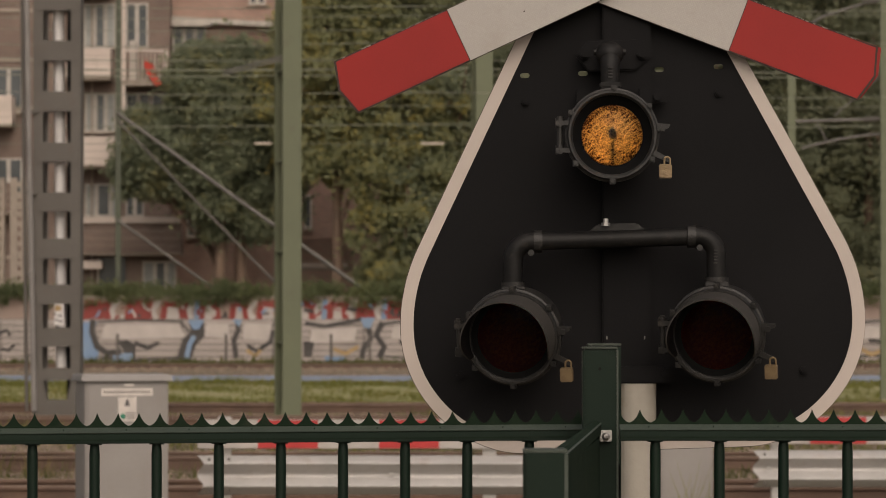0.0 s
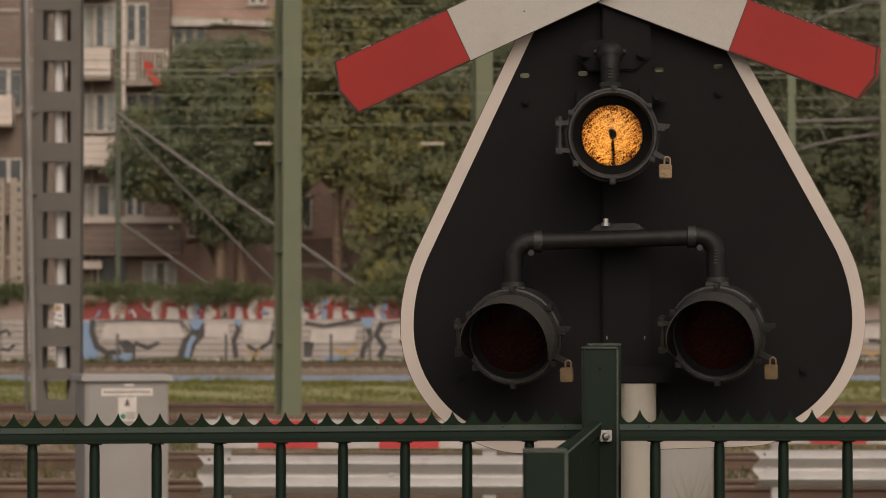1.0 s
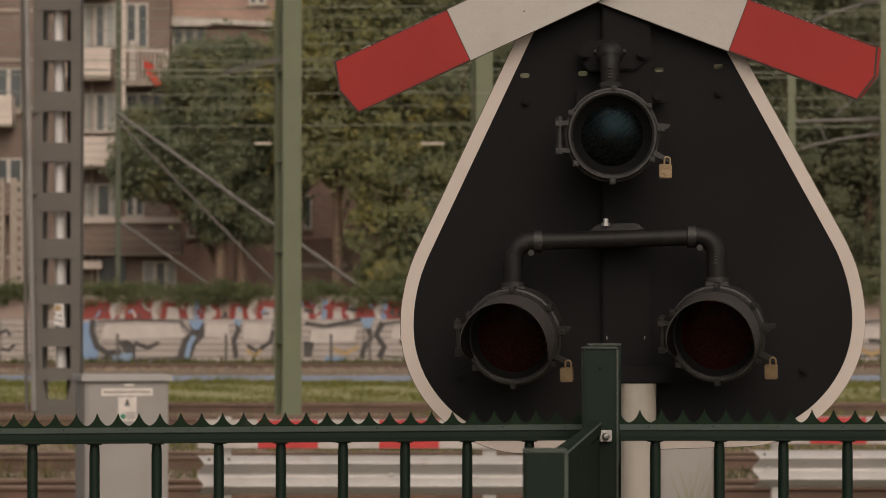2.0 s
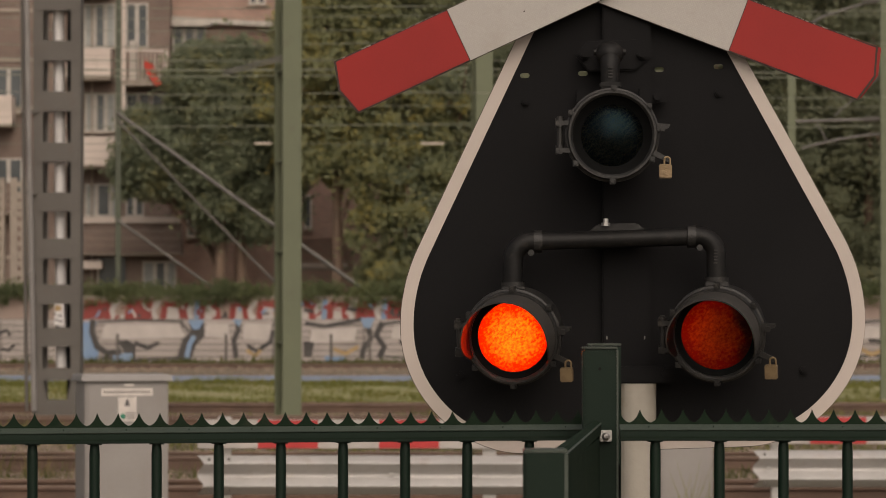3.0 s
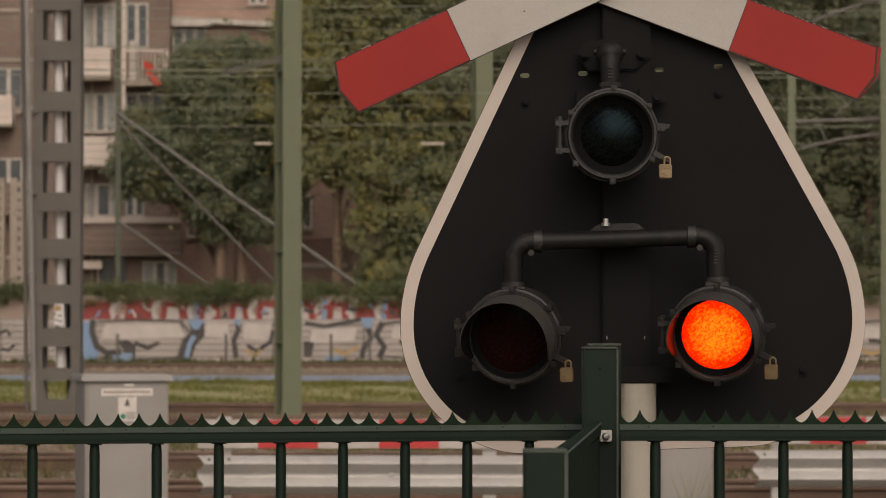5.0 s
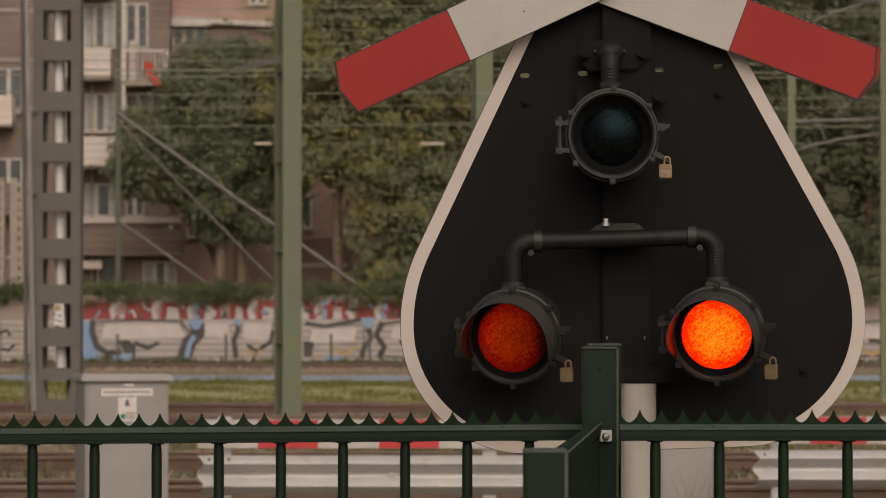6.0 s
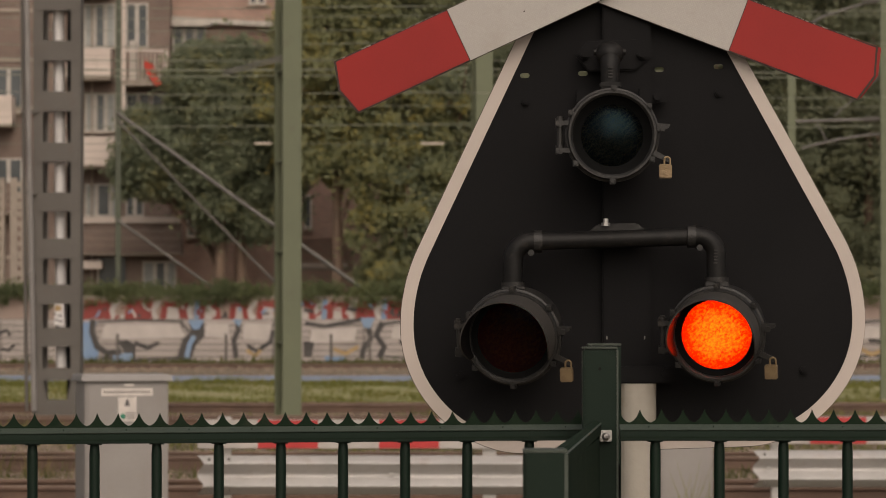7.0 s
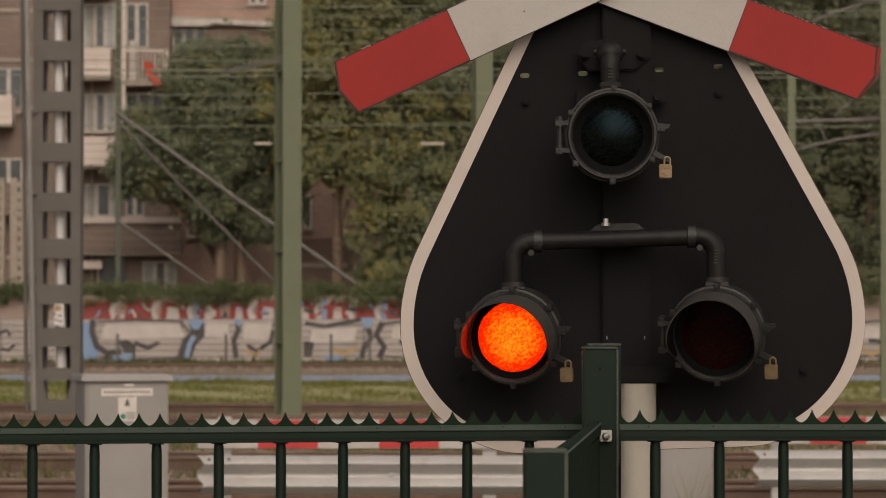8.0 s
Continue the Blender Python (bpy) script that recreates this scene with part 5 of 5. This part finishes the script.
spray(wall, ribbon([(-4.8646, 1.3608), (-4.1668, 1.2411), (-3.4291, 1.3807), (-2.8709, 1.5003)], .14), M_SPRAY_K, 4, "dark sprayed outline")
spray(wall, [(-4.9244, 0.7228), (-4.5456, 0.6829), (-4.6253, 0.2044), (-4.9044, 0.1646)], M_SPRAY_K, 4, "dark sprayed letter")
spray(wall, [(-2.9108, 1.5402), (-2.3924, 1.5601), (-2.5718, 1.1614), (-2.7911, 1.2013)], M_SPRAY_B, 6, "blue sprayed patch")
spray(wall, ribbon([(-2.6317, 1.2013), (-2.5519, 0.8025), (-2.7911, 0.4835), (-2.8709, 0.1247)], .2), M_SPRAY_K, 5, "dark sprayed stroke")
spray(wall, ribbon([(-3.8677, 0.4437), (-3.4291, 0.2842), (-2.9905, 0.5234)], .14), M_SPRAY_Y, 5, "ochre sprayed stroke")
spray(wall, ribbon([(-4.1668, 0.1247), (-3.469, 0.0848)], .16), M_SPRAY_B, 5, "faded blue sprayed patch")
# upper wall: red blocks, white strokes, blue gaps
x = -12.86
zb = zt - .1
while x < 0.1209:
    w = rng.uniform(.75, 1.15)
    spray(upper, [(x, zb), (x + .1, zu - rng.uniform(.02, .25)), (x + w * .9, zu - rng.uniform(.02, .2)), (x + w, zb)], M_SPRAY_R, 1, "red sprayed letter")
    if rng.random() < .75:
        spray(upper, ribbon([(x + w + .05, zb), (x + w - .05, (zb + zu) / 2), (x + w + .18, zu - .05)], .2), M_SPRAY_W, 2, "white sprayed stroke")
    if rng.random() < .5:
        spray(upper, ribbon([(x + w + .2, zb), (x + w + .26, zu - .05)], .18), M_SPRAY_B, 3, "blue sprayed stroke")
    if rng.random() < .5:
        spray(upper, [(x + .25, zb + .1), (x + .3, zu - .3), (x + w * .6, zu - .35), (x + w * .65, zb + .1)], M_SPRAY_W, 2, "pale sprayed letter core")
    x += w + rng.uniform(.15, .4)


for k in range(46):
    x, z = rng.uniform(-12.9, 0.3), zb + rng.uniform(.1, .6)
    dx, dz = rng.uniform(-.35, .35), rng.uniform(-.3, .3)
    spray(upper, ribbon([(x, z), (x + dx * .6, z + dz * .4), (x + dx, min(zu - .03, z + dz))], rng.uniform(.05, .13)), (M_SPRAY_W, M_SPRAY_B, M_SPRAY_K, M_SPRAY_R)[k % 4], 4 + k % 3, "thin sprayed stroke")
for px in (-11.0876, -7.3917, -3.8114, -2.5024):
    mk = thing("marker_post", "thin grey marker post before the sprayed wall", "post", (px, 140.0, 0), "marker posts")
    part("stake", rod(bmesh.new(), (0, 0, -.05), (0, 0, 0.95), 0.045, seg=8), M_MASTGREY, mk)
    part("knob", rod(bmesh.new(), (0, 0, 0.95), (0, 0, 1.0), 0.06, 0.03, 8), M_MASTGREY, mk)


# ---- apartment building ----
BY = 158.0
flats = thing("apartment_building", "brown brick apartment building with cream balconies", "building", (0, BY, 0))


part("main_wall", boxed(-21.3766, -10.5145, 0, 10, 0, 19), M_BRICK, flats, "brown brick facade")
part("wing_wall", boxed(-10.5145, -2.5852, 1.5, 11, 0, 17.5), M_BRICKR, flats, "red-brown brick wing")
part("roof", boxed(-21.4852, -2.4766, -.3, 11.3, 19, 19.3), M_SLAB, flats, "flat roof")


def window(x0, x1, z0, z1, y, panes, curtain=False):
    w = part("window", boxed(x0, x1, y - .05, y + .02, z0, z1), M_FRAME, flats, "pale framed window")
    n = len(panes)
    t = .08
    tot = sum(panes)
    x = x0
    for i, p in enumerate(panes):
        x2 = x + (x1 - x0) * p / tot
        part("pane", boxed(x + t, x2 - t, y - .056, y - .051, z0 + t, z1 - t), M_CURTAIN if curtain and i % 2 == 0 else M_GLASS, w)
        x = x2
    part("sill", boxed(x0 - .06, x1 + .06, y - .14, y - .058, z0 - .06, z0), M_SLAB, w)


def balcony(x0, x1, z, depth, material, rail, label):
    """z: the slab's underside."""
    b = part("balcony", boxed(x0, x1, -depth, -.002, z, z + .22), M_SLAB, flats, label)
    if rail:
        part("handrail", boxed(x0, x1, -depth - .03, -depth + .03, z + 1.28, z + 1.36), M_CREAM, b, "white handrail")
        for xx in (x0 + .05, x1 - .05):
            part("rail_post", boxed(xx - .06, xx + .06, -depth - .04, -depth + .04, z + .2, z + 1.36), M_CREAM, b)
        i = x0 + .2
        while i < x1 - .15:
            part("baluster", boxed(i - .018, i + .018, -depth - .015, -depth + .015, z + .2, z + 1.3), M_CREAM, b)
            i += .16
    else:
        part("parapet", boxed(x0, x1, -depth - .06, -depth, z + .1, z + 1.2), material, b, "cream parapet panel")
        part("parapet_side", boxed(x1 - .06, x1, -depth, -.01, z + .1, z + 1.2), material, b)
        for i in range(3):
            part("panel_groove", boxed(x0, x1, -depth - .066, -depth - .06, z + .35 + i * .28, z + .37 + i * .28), M_SLAB, b)


balcony(-14.3767, -12.693, 10.6232, 1.3, M_CREAM, False, "balcony with cream panels")
balcony(-14.3767, -12.4339, 7.2557, 1.3, M_CREAM, False, "balcony with cream panels")
balcony(-12.3044, -10.4911, 10.4074, 1.4, M_CREAM, True, "balcony with white railing")
balcony(-14.3767, -12.693, 13.8612, 1.3, M_CREAM, False, "balcony with cream panels")
balcony(-18.2192, -16.4491, 8.8315, 1.3, M_CREAM, False, "balcony with cream panels")
balcony(-18.2192, -16.4491, 5.4856, 1.3, M_BRICK, False, "balcony with brown panels")
balcony(-13.8587, -9.9731, 3.9314, 1.2, M_BRICK, False, "long brown balcony")
part("ledge", boxed(-13.8233, -10.0338, -1.36, -1.2, 5.1527, 5.3896), M_CREAM, flats, "pale ledge")
balcony(-5.483, -3.497, 3.3701, 1.0, M_BRICKR, False, "brown balcony")
part("ledge", boxed(-5.4795, -3.6458, -1.18, -1.06, 3.4553, 3.6279), M_CREAM, flats, "pale ledge")
part("post_column", boxed(-12.2515, -12.1223, -1.38, -1.26, 8.8131, 14.9496), M_CREAM, flats, "white balcony column")
window(-13.7731, -12.4262, 5.4235, 6.7052, 0, (1, 1.2, .8), True)
window(-12.209, -11.4921, 5.4235, 6.7052, 0, (1, 1))
window(-13.7731, -12.5783, 8.6821, 10.1811, 0, (1, 1, 1), True)
window(-12.209, -10.7317, 8.6821, 10.1811, 0, (1, 1, 1))
window(-13.8166, -12.5783, 11.919, 13.6569, 0, (1, 1, 1), True)
window(-12.209, -11.34, 11.919, 13.6569, 0, (1, 1))
window(-11.5573, -10.2538, 2.6428, 3.729, 0, (1, .9, .8), True)
window(-13.2952, -12.2524, 2.6428, 3.8159, 0, (1, 1))
window(-17.249, -16.1628, 9.4207, 11.1586, 0, (1, 1))
window(-17.249, -16.1628, 6.1621, 7.6828, 0, (1, 1))
window(-10.5047, -9.1888, 11.7319, 12.8722, 1.5, (1, 1, 1))
window(-7.5441, -6.8862, 13.7056, 14.7583, 1.5, (1, 1))
window(-5.5703, -4.3642, 11.5783, 12.6749, 1.5, (1, 1))
window(-3.158, -2.6755, 13.4863, 14.7583, 1.5, (1,))
window(-9.9564, -9.2546, 4.6703, 5.9861, 1.5, (1, 1))
window(-5.3949, -5.0879, 4.9992, 6.315, 1.5, (1,))
window(-7.4344, -6.6668, 8.1353, 9.166, 1.5, (1, 1))
bm = boxed(0, 6.012, -.5, 0, 0, 0.1968)
part("gutter_band", bm, M_FRAME, flats, "pale gutter band", m=pose(-10.5811, 1.48, 13.0337, 0, 3.2, 0))
part("gutter_band", boxed(-10.5811, -9.007, .9, 1.48, 12.8369, 13.0555), M_FRAME, flats)
part("awning", boxed(-13.9018, -13.0384, -1.0, -.01, 3.4133, 3.7155), M_CREAM, flats, "cream awning")
part("storage_box", boxed(-11.9778, -11.7198, -1.2, -.8, 10.4597, 12.1371), M_FRAME, flats, "white cupboard on a balcony", bevel=0.02)
for i in range(9):
    part("downpipe" if i % 4 == 0 else "facade_band", boxed(-21.146 + i * 1.9, -21.146 + i * 1.9 + .09, -.09, -.003, 0, 18.5) if i % 4 == 0 else boxed(-21.3631, -14.1986, -.07, -.004, 1.9 * i, 1.9 * i + .14), M_SLAB, flats)
# A dark panel on the wall gives the shade of the opening.
part("entrance_shade_panel", boxed(-13.1916, -12.1935, -.09, -.06, 2.6414, 3.8565), M_GLASS, flats, "dark panel standing for the shade of the entrance opening")
for i, px in enumerate((-9.007, -8.4386, -6.8646)):
    part("brick_pier", boxed(px - .35, px + .35, 1.1, 1.49, 0, 5.6), M_BRICKR, flats, "red-brown brick pier")
part("cloth", plate(bmesh.new(), [(0, 0), (.28, -.18), (.5, -.75), (.72, -1.0), (.4, -1.02), (.08, -.6), (-.04, -.2)], 0, .02), M_FLAG, flats, "red cloth hung over a balcony railing", m=pose(-11.3615, -1.46, 11.4122))


# ---- trees and hedges ----
def leaf_cloud(name, centres, radii, per, size, material, seed, parent=None):
    """Many small bent leaf sprays round clump centres."""
    r = np.random.RandomState(seed)
    c = np.repeat(np.array(centres), per, 0)
    rad = np.repeat(np.array(radii), per, 0)
    d = r.normal(0, 1, (len(c), 3))
    d /= np.linalg.norm(d, axis=1)[:, None]
    p = c + r.normal(0, 0.5, (len(c), 3)) * rad
    nrm = r.normal(0, 0.6, (len(c), 3)) + d * 0.15
    nrm += (0.12, -0.75, 0.75)    # leaves turn to the light
    nrm /= np.linalg.norm(nrm, axis=1)[:, None]
    a = np.cross(nrm, r.normal(0, 1, (len(c), 3)))
    a /= np.linalg.norm(a, axis=1)[:, None]
    b = np.cross(nrm, a)
    s = size * r.uniform(0.5, 1.3, (len(c), 1))
    v = np.stack([p - a * s, p + b * s * .45 + nrm * s * .15, p + a * s, p - b * s * .45 + nrm * s * .15], 1)
    i = np.arange(len(c))[:, None] * 4
    f = np.concatenate([np.concatenate([i, i + 1, i + 2], 1), np.concatenate([i, i + 2, i + 3], 1)])
    me = bpy.data.meshes.new(name)
    me.from_pydata(v.reshape(-1, 3).tolist(), [], f.tolist())
    me.materials.append(material)
    ob = new(name, me)
    ob.parent = parent
    return ob


def tree(x, y, h, spread, low, material, seed, label, leaves=9000, lean=0.0):
    """lean: how far the crown hangs over to the side."""
    t = thing("tree", label, "tree", (x, y, 0), "trees by the flats")
    rng = random.Random(seed)
    bm = bmesh.new()
    top = Vector((rng.uniform(-.4, .4), rng.uniform(-.3, .3), h * 0.72))
    mid = Vector((rng.uniform(-.25, .25), 0, h * 0.35))
    rod(bm, (0, 0, -0.1), mid, 0.26, 0.19, 10)
    rod(bm, mid, top, 0.19, 0.07, 10)
    cs, rs = [], []
    for i in range(9):
        u = rng.uniform(0.25, 0.8)
        s = mid.lerp(top, (u - .25) / .6) if u > .3 else mid
        a = rng.uniform(0, 6.28)
        e = Vector((lean + math.cos(a) * spread * rng.uniform(.45, .8), math.sin(a) * spread * .6, h * rng.uniform(max(low, .3), .9)))
        rod(bm, s, e, 0.08, 0.025, 7)
    part("trunk", bm, M_BARK, t, "brown trunk and limbs", smooth=True)
    for i in range(230):
        a, q = rng.uniform(0, 6.28), rng.random() ** .5
        z = low + (1 - low) * rng.random()
        wid = spread * (0.55 + 0.55 * math.sin(math.pi * min(1, (z - low) / (1 - low) * .8 + .15)))
        cs.append((lean + math.cos(a) * q * wid, math.sin(a) * q * wid * .75, h * z))
        k = rng.uniform(.08, .26) * spread
        rs.append((k * 1.1, k, k * .95))
    for i in range(16):
        z = low + (1 - low) * (i + .5) / 16
        wid = spread * (0.55 + 0.55 * math.sin(math.pi * min(1, (z - low) / (1 - low) * .8 + .15)))
        cs += [(lean + rng.uniform(-.35, .35) * wid, 0, h * z)]
        rs += [(wid * rng.uniform(.8, 1.1), wid * .75, h * (1 - low) * .12)]
    ob = leaf_cloud("crown", cs, rs, leaves * 4 // 246, 0.125, material, seed, t)
    ob["label"] = "uneven crown of small leaves"
    return t


tree(-8.3597, 152.0, 11.6, 2.0, 0.47, M_LEAF, 1, "broad green tree before the brick wing", 15000)
tree(-8.15, 153.0, 9.2, 1.5, 0.66, M_LEAF, 2, "small green tree leaning towards the balconies", 8000, -2.5)
tree(-7.4227, 152.5, 11.4, 2.2, 0.40, M_LEAF, 3, "green tree before the brick wing", 11000)
tree(-3.7949, 150.0, 13.5, 2.6, 0.50, M_LEAFY, 4, "tall tree with yellowing leaves", 14000)
tree(-1.25, 149.0, 14.0, 1.9, 0.10, M_LEAFY, 5, "tall dense tree with yellowing leaves", 16000)
tree(0.33, 150.0, 15.0, 3.0, 0.12, M_LEAF, 6, "tall dense tree with yellowing leaves", 14000)
tree(3.4464, 151.0, 15.0, 3.2, 0.12, M_LEAFD, 7, "tall dark tree behind the wall", 9000)
tree(6.9759, 151.0, 15.0, 3.4, 0.12, M_LEAFD, 8, "tall dark tree behind the wall", 7000)
tree(10.5054, 151.0, 15.0, 3.4, 0.12, M_LEAFD, 9, "tall dark tree behind the wall", 9000)
tree(13.117, 150.0, 15.0, 3.0, 0.10, M_LEAFD, 10, "tall dark green tree behind the wall", 14000)
tree(15.488, 149.0, 15.0, 3.0, 0.10, M_LEAFD, 16, "tall dark green tree behind the wall", 14000)
rng = random.Random(5)
cs = [(rng.uniform(-3.3659, 20.242), rng.uniform(168, 174), rng.uniform(0.5, 17)) for i in range(260)]
tagged(leaf_cloud("woods", cs, [(1.7, 1.3, 1.5)] * 260, 200, 0.35, M_LEAFD, 30), "dense dark woods behind the trees", "woods", kind="stuff")
cs = [(rng.uniform(-17, 17), rng.uniform(146.4, 147.2), zu + rng.uniform(-.12, .40) + .1 * math.sin(i * .7)) for i in range(520)]
tagged(leaf_cloud("ivy", cs, [(.45, .3, .26)] * 520, 60, 0.085, M_IVY, 31), "ivy growing over the top of the wall", "ivy", kind="stuff")
part_back = part("backdrop", boxed(-90, 90, 230, 231, -1, 30), M_BACK)
tagged(part_back, "distant dark woods", "backdrop", kind="structure")


# ---- what moves: the added light-blocking slides of the three lamps ----
def motions():
    step = 0.033
    # share of the light that is let through
    top = [(0.0, .19), (0.1, .6), (0.2, 1), (0.33, 1), (0.4, .15), (0.5, .03), (0.6, .015), (0.7, .25), (0.8, .9), (0.85, 1), (0.93, .95), (1.0, .42), (1.1, .13), (1.2, .02), (1.3, .07), (1.4, .45), (1.5, .85), (1.6, 1), (1.65, .6), (1.7, .19), (1.8, .05), (1.9, 0), (8.0, 0)]

    def flashes(spans):
        rows = []
        for a, b in spans:
            rows += [(a - step, 0), (a, 1), (b, 1), (b + step, 0)]
        return rows

    left = [(0.0, 0)] + flashes([(2.27, 2.6), (2.97, 3.23), (3.67, 3.93), (4.37, 4.63), (5.07, 5.33), (5.73, 5.94)])[:-1] + [(6.0, .07), (6.07, 0)]
    left += flashes([(6.37, 6.63), (7.07, 7.33)]) + [(7.67, 0), (7.7, .02), (7.77, 1), (8.0, 1)]
    right = [(0.0, 0)] + flashes([(2.63, 2.93)])[:-1] + [(3.0, .05), (3.07, 0)] + flashes([(3.3, 3.63), (3.97, 4.33), (4.67, 5.0), (5.37, 5.70), (5.97, 6.33), (6.67, 7.03), (7.37, 7.70)]) + [(8.0, 0)]
    for key, rows in (("top", top), ("left", left), ("right", right)):
        walk(SLIDES[key], [(t, pose(0.009 * (0.14 + 0.8 * q) if q else 0.0, 0.0996, 0)) for t, q in rows])


motions()
